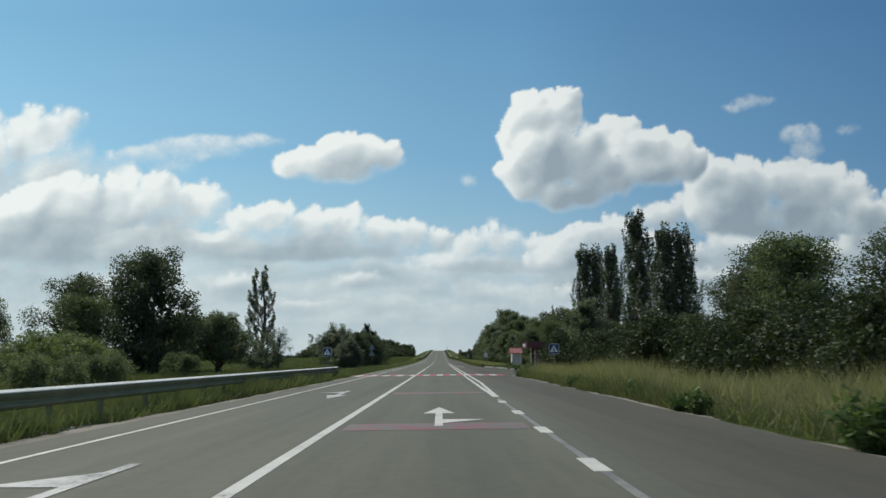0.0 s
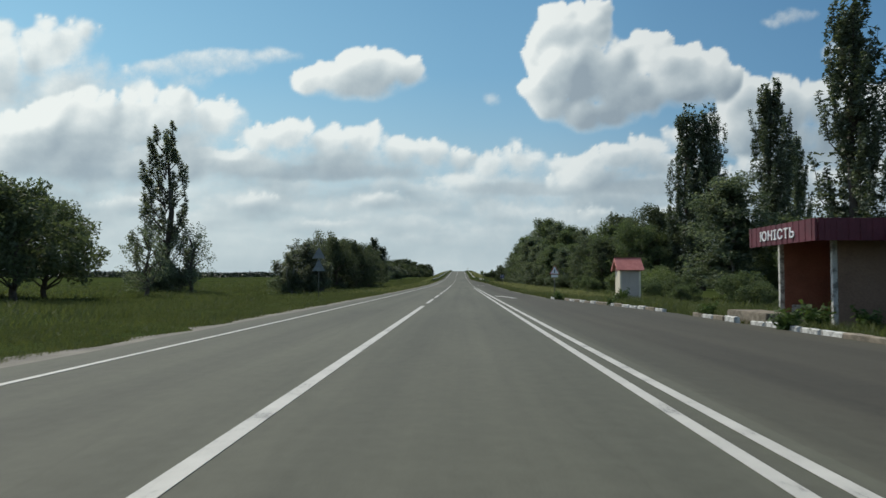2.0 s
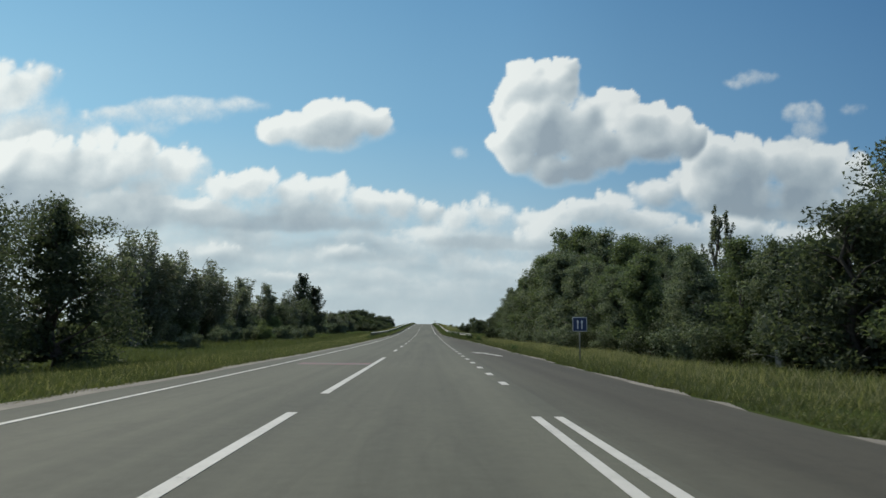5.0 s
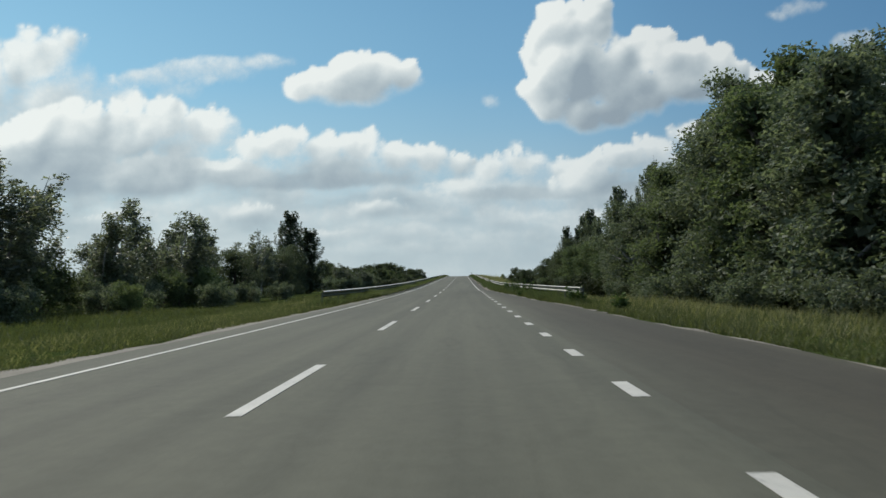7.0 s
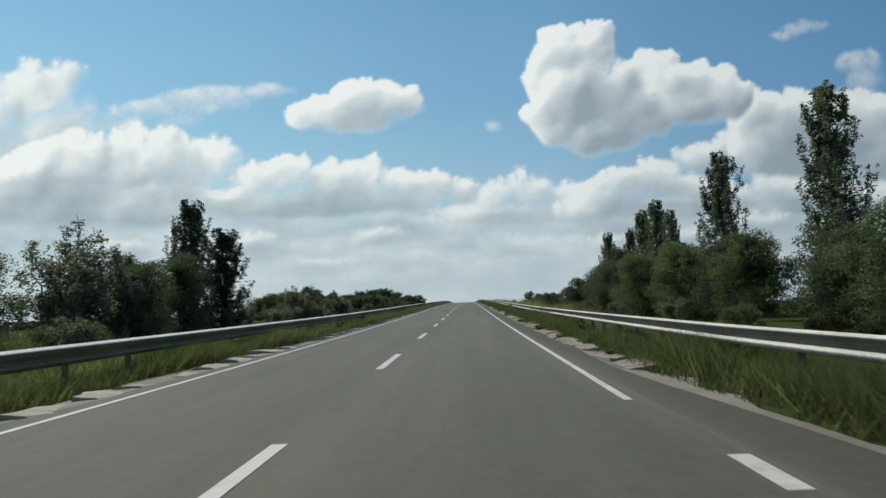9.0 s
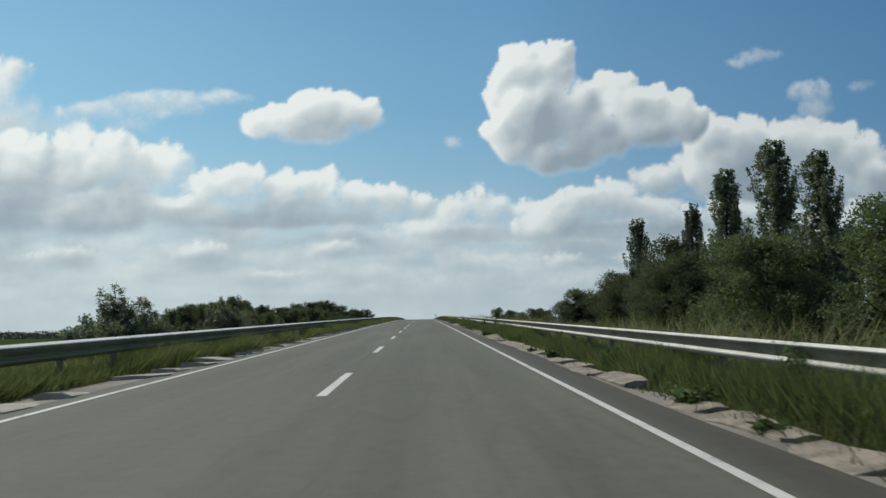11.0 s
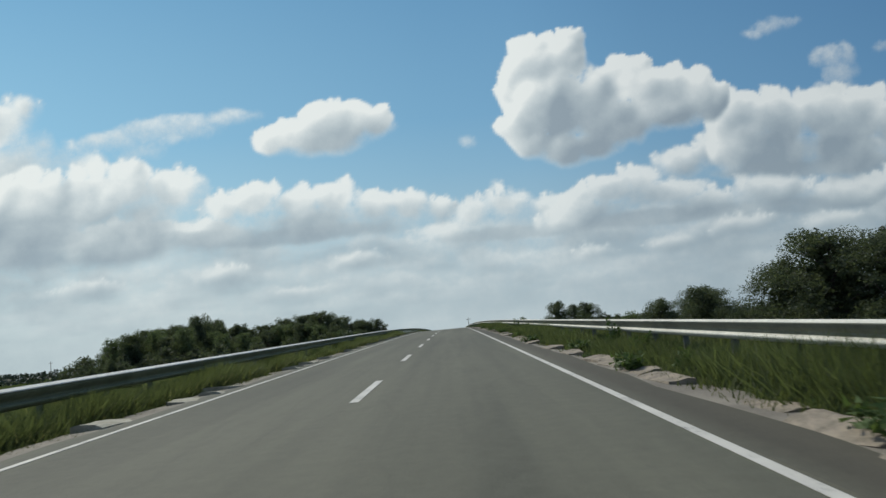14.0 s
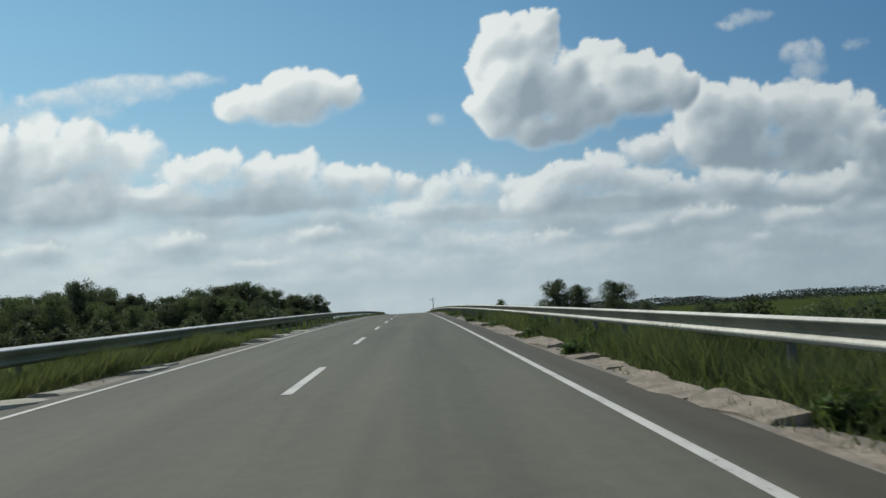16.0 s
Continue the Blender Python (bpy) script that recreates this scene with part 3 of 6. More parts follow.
    alpha = calc('MULTIPLY_ADD', calc('MULTIPLY', edge, fray), 3.2, attribute("cover"))
    alpha.node.use_clamp = True
    t = calc('ADD', calc('MULTIPLY_ADD', puffy, 0.34, attribute("tone")), calc('MULTIPLY', fray, 0.12))
    cloud = ramp(nt, t, [(0.05, (0.33, 0.395, 0.46)), (0.35, (0.46, 0.525, 0.575)), (0.65, (0.64, 0.69, 0.72)), (0.95, (0.875, 0.89, 0.885))])
    col = mixed(nt, alpha, blue, cloud)
    haze = ramp(nt, calc('DIVIDE', up, 30.0), [(0.0, (0.62, 0.62, 0.62)), (0.18, (0.50, 0.50, 0.50)), (0.42, (0.24, 0.24, 0.24)), (0.75, (0.0, 0.0, 0.0))])
    col = mixed(nt, haze, col, (0.465, 0.55, 0.60))
    fall = ramp(nt, calc('ADD', calc('DIVIDE', attribute("across"), 150.0), 0.5), [(0.0, (1.04, 1.04, 1.03)), (0.58, (0.98, 0.98, 0.98)), (0.70, (0.85, 0.86, 0.875)), (1.0, (0.74, 0.76, 0.78))])
    col = mixed(nt, 1.0, col, fall, 'MULTIPLY')
    em = nt.nodes.new("ShaderNodeEmission")
    nt.links.new(col, em.inputs[0])
    nt.links.new(em.outputs[0], nt.nodes["Material Output"].inputs[0])

    me = mesh_np("clouded_sky", v, f, mat, True)
    for name, field in (("cover", cover), ("tone", tone), ("up", vv), ("across", uu)):
        me.attributes.new(name, 'FLOAT', 'POINT').data.foreach_set("value", field.astype(np.float32).ravel())
    tagged(new("backdrop", me), "blue sky with white and grey cumulus clouds", "sky", kind="structure")


cloud_backdrop()

# ---- ground, road and shoulders ----
EDGE_Y = [-200, 38, 52, 59, 70, 86, 100, 106, 133, 160, 215, 234, 243, 258, 276, 1500]
EDGE_X = [5.2, 5.2, 5.1, 6.7, 8.2, 8.1, 6.45, 5.55, 5.1, 5.4, 5.5, 5.0, 4.4, 3.65, 2.5, 2.5]
LEFT_Y, LEFT_X = [-200, 235, 262, 1500], [-6.25, -6.0, -5.60, -5.60]


def right_edge(y):
    return np.interp(y, EDGE_Y, EDGE_X)


def left_edge(y):
    return np.interp(y, LEFT_Y, LEFT_X)


def cross_fall(x):
    """How far the slip lane and the bus bay slope down towards their outer edge."""
    return 0.016 * np.clip(np.asarray(x, float) - 2.05, 0, 8)


def land_z(y):
    """The land beside the road, which the road climbs away from."""
    return 0.5 * np.asarray(road_z(np.clip(y, -200, 620))) - 0.45


def ground_z(x, y):
    x, y = np.asarray(x, float), np.asarray(y, float)
    rz = road_z(np.clip(y, -200, 1400))
    d = np.where(x > 0, x - right_edge(y), left_edge(y) - x)
    wide = np.where(x > 0, np.interp(y, [230, 275], [4.5, 3.2]), 3.4)
    t = np.clip((d - wide) / 8.0, 0, 1)
    t = t * t * (3 - 2 * t)
    roll = 0.22 * np.sin(x * 0.11 + 1.3) * np.sin(y * 0.07) + 0.12 * np.sin(x * 0.31 + y * 0.23)
    near = rz - cross_fall(np.minimum(x, right_edge(y))) - 0.05 - 0.02 * np.clip(d, 0, 8) - 0.25 * np.clip(-d / 0.5, 0, 1)
    far = land_z(y) + roll * np.clip((d - 5) / 10, 0, 1)
    return near * (1 - t) + far * t


def axis_steps(stops):
    out = []
    for a, b, s in stops:
        out += list(np.arange(a, b, s))
    return np.array(out + [stops[-1][1]])


def build_ground():
    half = axis_steps([(0, 2, 1.0), (2, 12, 0.5), (12, 26, 1.0), (26, 80, 4.0), (80, 400, 20.0), (400, 4600, 300.0)])
    xs = np.concatenate([-half[::-1], half[1:]])
    ys = axis_steps([(-600, -60, 60), (-60, 700, 4.0), (700, 1400, 25), (1400, 4600, 200)])
    xx, yy = np.meshgrid(xs, ys)
    v = np.stack([xx, yy, ground_z(xx, yy)], -1).reshape(-1, 3)
    n, m = xx.shape
    i = np.arange(n * m).reshape(n, m)
    f = np.stack([i[:-1, :-1], i[:-1, 1:], i[1:, 1:], i[1:, :-1]], -1).reshape(-1, 4)
    tagged(new("ground", mesh_np("ground", v, f, M_FIELD, True)), "green meadow land beside the road", "ground", kind="structure")


def build_road():
    ys = np.arange(-120, 1001, 2.0)
    k = 15
    s = np.linspace(0, 1, k)
    mid = np.full((len(ys), 1), 2.05)
    l, r = left_edge(ys)[:, None], right_edge(ys)[:, None]
    rag = np.random.default_rng(5).normal(0, 0.05, (len(ys), 2))
    x = np.concatenate([(l + rag[:, :1]) * (1 - s[:-3]) + mid * s[:-3], mid, mid * .6 + r * .4, r + rag[:, 1:]], 1)
    x[:, 11] = 2.0
    v = np.stack([x, np.repeat(ys[:, None], k, 1), road_z(ys)[:, None] - cross_fall(x)], -1).reshape(-1, 3)
    i = np.arange(len(ys) * k).reshape(len(ys), k)
    f = np.stack([i[:-1, :-1], i[:-1, 1:], i[1:, 1:], i[1:, :-1]], -1).reshape(-1, 4)
    tagged(new("road", mesh_np("road", v, f, M_ASPHALT)), "worn grey asphalt highway", "road", kind="structure")
    # the slip lane and the hard strip, laid later with darker reddish stone
    inner = np.interp(ys, [-200, 155, 165, 268, 280, 1500], [2.06, 2.06, 2.06, 2.06, 1.80, 1.80]) + np.random.default_rng(7).normal(0, .02, len(ys))
    x = inner[:, None] * (1 - s) + (r + rag[:, 1:] - .02) * s
    v = np.stack([x, np.repeat(ys[:, None], k, 1), road_z(ys)[:, None] + np.where(s == 0, -.003, .005)[None] - cross_fall(x)], -1).reshape(-1, 3)
    tagged(new("slip_lane", mesh_np("slip_lane", v, f, M_ASPHALT_SLIP)), "darker reddish asphalt of the slip lane and hard strip", "road", kind="structure")
    rng = np.random.default_rng(6)

    def shoulder(name, inner, outer, y0, y1, label):
        yy = np.arange(y0, y1 + .1, 1.0)
        a = inner(yy) + rng.normal(0, 0.03, len(yy))
        b = outer(yy) + rng.normal(0, 0.14, len(yy)) + 0.15 * np.sin(yy * 0.35)
        x = np.stack([a, (a * 2 + b) / 3, b], 1)
        z = road_z(yy)[:, None] - cross_fall(a)[:, None] + np.array([-0.012, -0.012, -0.05])[None]
        v = np.stack([x, np.repeat(yy[:, None], 3, 1), z], -1).reshape(-1, 3)
        i = np.arange(len(yy) * 3).reshape(len(yy), 3)
        f = np.stack([i[:-1, :-1], i[:-1, 1:], i[1:, 1:], i[1:, :-1]], -1).reshape(-1, 4)
        tagged(new(name, mesh_np(name, v, f, M_SAND)), label, "shoulder", kind="structure")

    shoulder("shoulder_left", lambda y: left_edge(y) + 0.1, lambda y: left_edge(y) - 0.75, -120, 900, "sandy gravel shoulder along the asphalt")
    shoulder("shoulder_right", lambda y: right_edge(y) - 0.1, lambda y: right_edge(y) + 0.38, -120, 58, "dusty verge along the asphalt edge")
    shoulder("shoulder_right_far", lambda y: right_edge(y) - 0.1, lambda y: right_edge(y) + np.interp(y, [106, 260, 280], [0.38, 0.35, 0.5]), 106, 900, "dusty verge along the asphalt edge")


build_ground()
build_road()


# ---- road markings ----
def marking(name, me, label, group=""):
    return tagged(new(name, me), label, "road marking", group)


LANE = -1.875
marking("edge_line", strip("edge_line", -5.225, -5.12, -100, 760, M_WHITE), "thin white painted edge line on asphalt")
marking("lane_line", strip("lane_line", LANE - .08, LANE + .08, -100, 89.8, M_WHITE), "solid white painted lane line")
for k in range(6):
    marking("lane_dash", strip("lane_dash", LANE - .075, LANE + .075, 93.5 + 11.1 * k, 101.3 + 11.1 * k, M_WHITE), "long white painted lane dash", "long lane dashes")
marking("lane_line", strip("lane_line", LANE - .08, LANE + .08, 160.0, 179.2, M_WHITE), "solid white painted lane line")
for k in range(50):
    y = 188.9 + 11.08 * k
    marking("lane_dash", strip("lane_dash", LANE - .075, LANE + .075, y, y + 3.9, M_WHITE), "short white painted lane dash", "lane dashes")
marking("divider_line", strip("divider_line", 1.57, 1.70, 26.0, 156.5, M_WHITE), "inner line of a double white line")
_ys = np.concatenate([np.linspace(22.6, 34, 8), np.linspace(36, 156.5, 61)])
marking("divider_line", sweep("divider_line", [-.065, -.065, .065, .065], [.003, .007, .007, .003], _ys, lambda y: float(np.interp(y, [22.6, 36, 156.5], [1.72, 1.96, 1.96])), M_WHITE), "outer line of a double white line")
marking("divider_tip", strip("divider_tip", 1.58, 1.78, 21.9, 26.2, M_WHITE, 0.009), "joined tip of a double white line")
for k in range(-6, 4):
    y = 7.45 + 3.85 * k
    marking("divider_dash", strip("divider_dash", 1.56, 1.76, y, y + 0.98, M_WHITE), "short white painted dash", "divider dashes")
for y in range(21, 32):
    a, b = 2.50 + .02 * math.sin(y * 1.7) + .016 * max(0, y - 24) ** 1.6, 2.50 + .02 * math.sin(y * 1.7 + 1.7) + .016 * max(0, y - 23) ** 1.6
    marking("tar_seam", patch("tar_seam", [(a - .035, y), (a + .035, y), (b + .03, y + 1), (b - .03, y + 1)], M_TAR, .004 + .004), "thin dark tar seam in the bay", "tar seams")
marking("old_line", strip("old_line", 1.62, 1.72, -40, 21, paint_material("ghost_line_paint", (0.20, 0.19, 0.165), wear=0.53), 0.005), "faded grey trace of an old line")
for k in range(29):
    y = 162.69 + 3.776 * k
    marking("slip_lane_dash", strip("slip_lane_dash", 1.81, 1.985, y, y + 1.03, M_WHITE), "broad short white dash beside the slip lane", "slip lane dashes")
marking("right_edge_line", strip("right_edge_line", 1.70, 1.805, 272.5, 760, M_WHITE), "white painted edge line")


def build_crossing():
    ob = thing("zebra_crossing", pose(0, 0, 0), "red and white striped pedestrian crossing on asphalt", "crossing")
    rng = np.random.default_rng(14)
    for k in range(-6, 6):
        x = -.33 + .985 * k
        for x0, x1, white in ((x, x + .49, True), (x + .49, x + .985, False)):
            if x1 > 4.95:
                continue
            if white:
                mat, label = (M_WHITE, M_WHITE_WORN)[k in (-4, -1, 1, 3)], "white stripe"
            else:
                mat, label = (M_RED, M_RED_WORN)[k in (-5, -3)], "red stripe"
            y0, y1 = 51.0 + rng.normal(0, .04), 54.9 + rng.normal(0, .04)
            part("stripe", patch("stripe", [(x0 + .01, y0), (x1 - .01, y0), (x1 - .01, y1), (x0 + .01, y1)], mat, .011), ob, label)
    part("stripe", patch("stripe", [(-6.62, 51.2), (-6.26, 51.2), (-6.26, 54.8), (-6.62, 54.8)], M_RED_WORN, .011), ob, "red stripe")


build_crossing()


def turned(points, ox, oy, mirror=1, flip=1):
    return [(ox + mirror * x, oy + flip * y) for x, y in points]


ARROW_BRANCH = [(-.075, 0), (.075, 0), (.075, .55), (.90, 1.30), (.075, 1.35), (.075, 2.9), (.34, 2.9), (0, 4.85), (-.34, 2.9), (-.075, 2.9)]
marking("turn_arrow", patch("turn_arrow", turned(ARROW_BRANCH, -.04, 12.66), M_WHITE), "white arrow for straight ahead and turning")
marking("turn_arrow", patch("turn_arrow", turned(ARROW_BRANCH, -.04, -10.0), M_WHITE), "white arrow for straight ahead and turning")
for y in (27.5, 8.4):
    marking("turn_arrow", patch("turn_arrow", turned(ARROW_BRANCH, -3.5, y, -1, -1.12), M_WHITE_WORN), "worn white turn arrow facing oncoming traffic")
MERGE = [(3.84, 183.3), (4.08, 183.5), (3.94, 185.2), (3.68, 186.6), (3.50, 187.7), (3.78, 188.2), (2.74, 189.5), (3.00, 187.5), (3.36, 187.6), (3.44, 186.5), (3.68, 184.9)]
marking("merge_arrow", patch("merge_arrow", MERGE, M_WHITE), "white slanted merge arrow")
marking("merge_arrow", patch("merge_arrow", turned(MERGE, -.62, -79.0), M_WHITE), "white slanted merge arrow")
marking("red_band", strip("red_band", -1.65, 1.5, 12.0, 13.2, M_RED_FADED, 0.004), "faded red band across the lane", "red bands")
marking("red_band", strip("red_band", -1.65, 1.5, 24.4, 25.6, M_RED_FADED, 0.004), "faded red band across the lane", "red bands")
marking("red_band", strip("red_band", -4.6, -2.0, 171.9, 173.3, M_RED_FADED, 0.004), "faded red band across the lane", "red bands")


# ---- guard rails ----
def w_beam(y0, y1, xfun, face, mat, low=0.0):
    """One length of corrugated beam; face is the side that looks at the road."""
    px = np.array([.0, .03, .065, .082, .080, .05, .012, .0, .0, .02, .06, .082, .080, .05, .015, .0]) * face
    pz = np.array([.735, .742, .736, .712, .690, .645, .605, .590, .555, .549, .540, .518, .500, .465, .445, .44])
    px, pz = np.concatenate([px, px[::-1] - .012 * face]), np.concatenate([pz, pz[::-1]])
    px, pz = np.append(px, px[0]), np.append(pz, pz[0])
    return sweep("beam", px, pz - low, np.linspace(y0, y1, 4), xfun, mat)


def guard_rail(y0, y1, xfun, face, label, dull=False):
    ob = thing("guard_rail", pose(0, 0, 0), label, "guard rail")
    bm = box_bm(-.05, .05, -.035, .035, -0.55, .70, .008)
    post = from_bm("post", bm, M_STEEL_OLIVE if dull else M_POST)
    blk = box("spacer", -.04, .04, -.06, .06, .46, .70, M_POST, .006)
    y = y0
    while y < y1:
        e = min(y + 4.32, y1)
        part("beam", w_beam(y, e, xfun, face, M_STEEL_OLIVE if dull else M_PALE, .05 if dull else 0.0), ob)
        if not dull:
            # the valley's shade, laid over the beam as a dark sheet
            part("groove", sweep("groove", np.array([.0845, .083, .054, .016, .004, .004, .018]) * face, [.706, .692, .645, .605, .590, .557, .5525], np.linspace(y, e, 4), xfun, M_GROOVE_SHADE), ob, "shade painted dark in the groove between the two ridges")
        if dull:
            # added strip: the beam's sunlit rim, put in as a paler colour
            part("top_edge", sweep("top_edge", [-.014, -.010, .025, .099, .099, .090], [.685, .726, .740, .698, .680, .676], np.linspace(y, e, 4), xfun, M_SUNLIT_TOP), ob, "top edge strip painted pale as the sunlit rim")
        for q in (0.3, 2.3):
            x = xfun(y + q) - face * .10
            z = float(road_z(y + q))
            z -= .05 if dull else 0
            part("post", post, ob, "", pose(x, y + q, z))
            part("spacer", blk, ob, "", pose(x + face * .055, y + q, z))
        y += 4.3


guard_rail(-60, 49.4, lambda y: -7.15, 1, "dull steel guard rail with sunlit rim painted on its top edge", True)
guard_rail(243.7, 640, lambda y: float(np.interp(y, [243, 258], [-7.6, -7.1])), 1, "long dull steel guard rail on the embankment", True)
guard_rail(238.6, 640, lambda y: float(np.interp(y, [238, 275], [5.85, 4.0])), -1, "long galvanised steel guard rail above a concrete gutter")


# ---- kerbs and gutters ----
def slab_mesh(name, seed, w, l, h, mat, dip=0.0):
    """A worn slab with uneven edges; its top falls towards -x by dip."""
    rng = np.random.default_rng(seed)
    na, nb = 5, 4
    a, b = np.linspace(0, 1, na), np.linspace(0, 1, nb)
    rag = .10 if dip else .05
    px = np.outer(a, np.ones(nb)) * w + rng.normal(0, .012, (na, nb))
    py = np.outer(np.ones(na), b - .5) * l + rng.normal(0, .012, (na, nb))
    px[0] += rng.normal(0, rag * w, nb)
    px[-1] += rng.normal(0, rag * w, nb)
    px[0, [0, -1]] += rng.uniform(0, 2 * rag * w, 2)
    pz = h + dip * px / w + rng.normal(0, .006, (na, nb))
    pz[0] -= .012
    pz[[0, 0, -1, -1], [0, -1, 0, -1]] -= .02
    vs = np.stack([px, py, pz], -1).reshape(-1, 3).tolist()
    i = np.arange(na * nb).reshape(na, nb)
    fs = [(int(i[p, q]), int(i[p + 1, q]), int(i[p + 1, q + 1]), int(i[p, q + 1])) for p in range(na - 1) for q in range(nb - 1)]
    ring = [int(k) for k in np.concatenate([i[:, 0], i[-1, 1:], i[-2::-1, -1], i[0, -2:0:-1]])]
    low = len(vs)
    vs += [[vs[k][0], vs[k][1], -.2] for k in ring]
    n = len(ring)
    fs += [(ring[k], low + k, low + (k + 1) % n, ring[(k + 1) % n]) for k in range(n)]
    return mesh_np(name, vs, fs, mat)


def build_gutter(name, y0, y1, x0, face, label, mat, thin, dip=.055):
    ob = thing(name, pose(0, 0, 0), label, "gutter", kind="structure")
    variants = [slab_mesh("slab", 20 + i, w * thin, l, .02, mat, dip) for i, (w, l) in enumerate(((.62, 1.52), (.56, 1.46), (.66, 1.40), (.50, 1.30), (.58, 1.05), (.54, 1.50)))]
    rng = np.random.default_rng(31)
    y = y0
    while y < y1:
        if rng.random() > 0.22:
            me = variants[rng.integers(0, 6)]
            part("slab", me, ob, "", pose(x0 + rng.normal(0, .06), y + rng.normal(0, .05), float(road_z(y)) - .02 + rng.normal(0, .015), math.degrees(float(road_z(y + 1) - road_z(y))) + rng.normal(0, 1.0), rng.normal(0, 2.2), (0 if face < 0 else 180) + rng.normal(0, 2.5)))
        y += 1.60


build_gutter("gutter_right", 277, 560, 2.52, -1, "broken concrete gutter slabs at the asphalt edge", M_CONCRETE, .84)
build_gutter("gutter_left", 262, 560, -5.52, 1, "broken pale concrete edging slabs at the asphalt edge", M_SLAB_PALE, 1.1, .015)


def build_kerb():
    ob = thing("kerb", pose(0, 0, 0), "chipped white painted kerb stones of a bus bay", "kerb", kind="structure")
    stones = [slab_mesh("kerb_stone", 40 + i, .17, .93, .15, mat) for i, mat in enumerate((M_KERB_WHITE, M_KERB_WHITE, M_CONCRETE))]
    rng = np.random.default_rng(8)
    y = 57.0
    while y < 105.5:
        x, x2 = float(right_edge(y)), float(right_edge(y + .9))
        a = math.degrees(math.atan2(-(x2 - x), .9))
        me = stones[[0, 0, 2, 1][rng.integers(0, 4)]]
        if rng.random() > 0.08:
            part("kerb_stone", me, ob, "", pose(x + .02, y, float(road_z(y) - cross_fall(x)) - .02 + rng.normal(0, .012), 0, rng.normal(0, 2), a + rng.normal(0, 1.5)))
        y += math.cos(radians(a)) * 1.0


build_kerb()


# ---- bus shelter ----
def letters(name, text, size, mat, depth=0.012):
    cu = bpy.data.curves.new(name, 'FONT')
    cu.body, cu.size, cu.extrude, cu.align_x, cu.offset = text, size, depth, 'CENTER', 0.004
    cu.space_character = 1.12
    tmp = bpy.data.objects.new(name, cu)
    scene.collection.objects.link(tmp)
    me = bpy.data.meshes.new_from_object(tmp.evaluated_get(bpy.context.evaluated_depsgraph_get()))
    bpy.data.objects.remove(tmp)
    me.materials.clear()
    me.materials.append(mat)
    return me


def build_shelter():
    z = float(ground_z(11.5, 80.5)) - .02
    ob = thing("bus_shelter", pose(0, 0, z), "red-brown plastered bus shelter with maroon metal fascia", "bus shelter")
    top = 2.78 - z * 0 + .1
    part("floor_slab", box("floor_slab", 9.3, 12.6, 78.7, 82.7, -.3, .14, M_CONCRETE, .02), ob, "grey concrete slab")
    part("back_wall", box("back_wall", 12.2, 12.4, 78.85, 82.35, .14, top, M_BROWN_WALL), ob)
    part("side_wall", box("side_wall", 10.5, 12.2, 78.85, 79.05, .14, top, M_TAN_WALL), ob, "tan plastered side wall")
    part("side_wall", box("side_wall", 10.5, 12.2, 82.15, 82.35, .14, top, M_BROWN_WALL), ob)
    part("post", box("post", 10.36, 10.50, 78.87, 79.01, .14, top, M_KERB_WHITE), ob, "white painted post")
    part("post", box("post", 10.36, 10.50, 82.19, 82.33, .14, top, M_KERB_WHITE), ob, "white painted post")
    part("bench", box("bench", 11.65, 12.18, 79.4, 82.0, .50, .57, M_WOOD), ob, "dark wooden bench board")
    for y in (79.8, 81.6):
        part("bench_leg", box("bench_leg", 11.75, 12.05, y, y + .12, .14, .50, M_CONCRETE), ob)
    part("roof", box("roof", 9.52, 12.7, 78.02, 82.42, top, top + .12, M_MAROON), ob)
    part("litter_box", box("litter_box", 10.7, 11.0, 82.0, 82.3, .14, .62, M_KERB_WHITE, .02), ob, "small pale litter box")
    # fascia of upright sheet-metal strips
    n = 24
    for i in range(n):
        y = 77.98 + i * 4.36 / n
        part("fascia_strip", box("fascia_strip", 9.44 - .012 * (i % 2), 9.50, y, y + 4.3 / n, top - .38, top + .24, M_MAROON, .004), ob)
    for i in range(20):
        x = 9.52 + i * 3.2 / 20
        part("fascia_strip", box("fascia_strip", x, x + 3.12 / 20, 77.94 - .012 * (i % 2), 78.0, top - .38, top + .24, M_MAROON, .004), ob)
    sign = part("lettering", letters("lettering", "ЮНІСТЬ", 0.42, M_LETTER), ob, "white letters on the fascia", pose(9.415, 80.3, top - .22, 90, 0, -90))
    sign.scale = (1.25, 1.0, 1.0)
    step = thing("platform_step", pose(0, 0, float(road_z(80))), "low weathered concrete platform block", "concrete block")
    part("block", box("block", 8.6, 9.7, 79.2, 82.2, -.3, .22, M_CONCRETE, .03), step)


build_shelter()


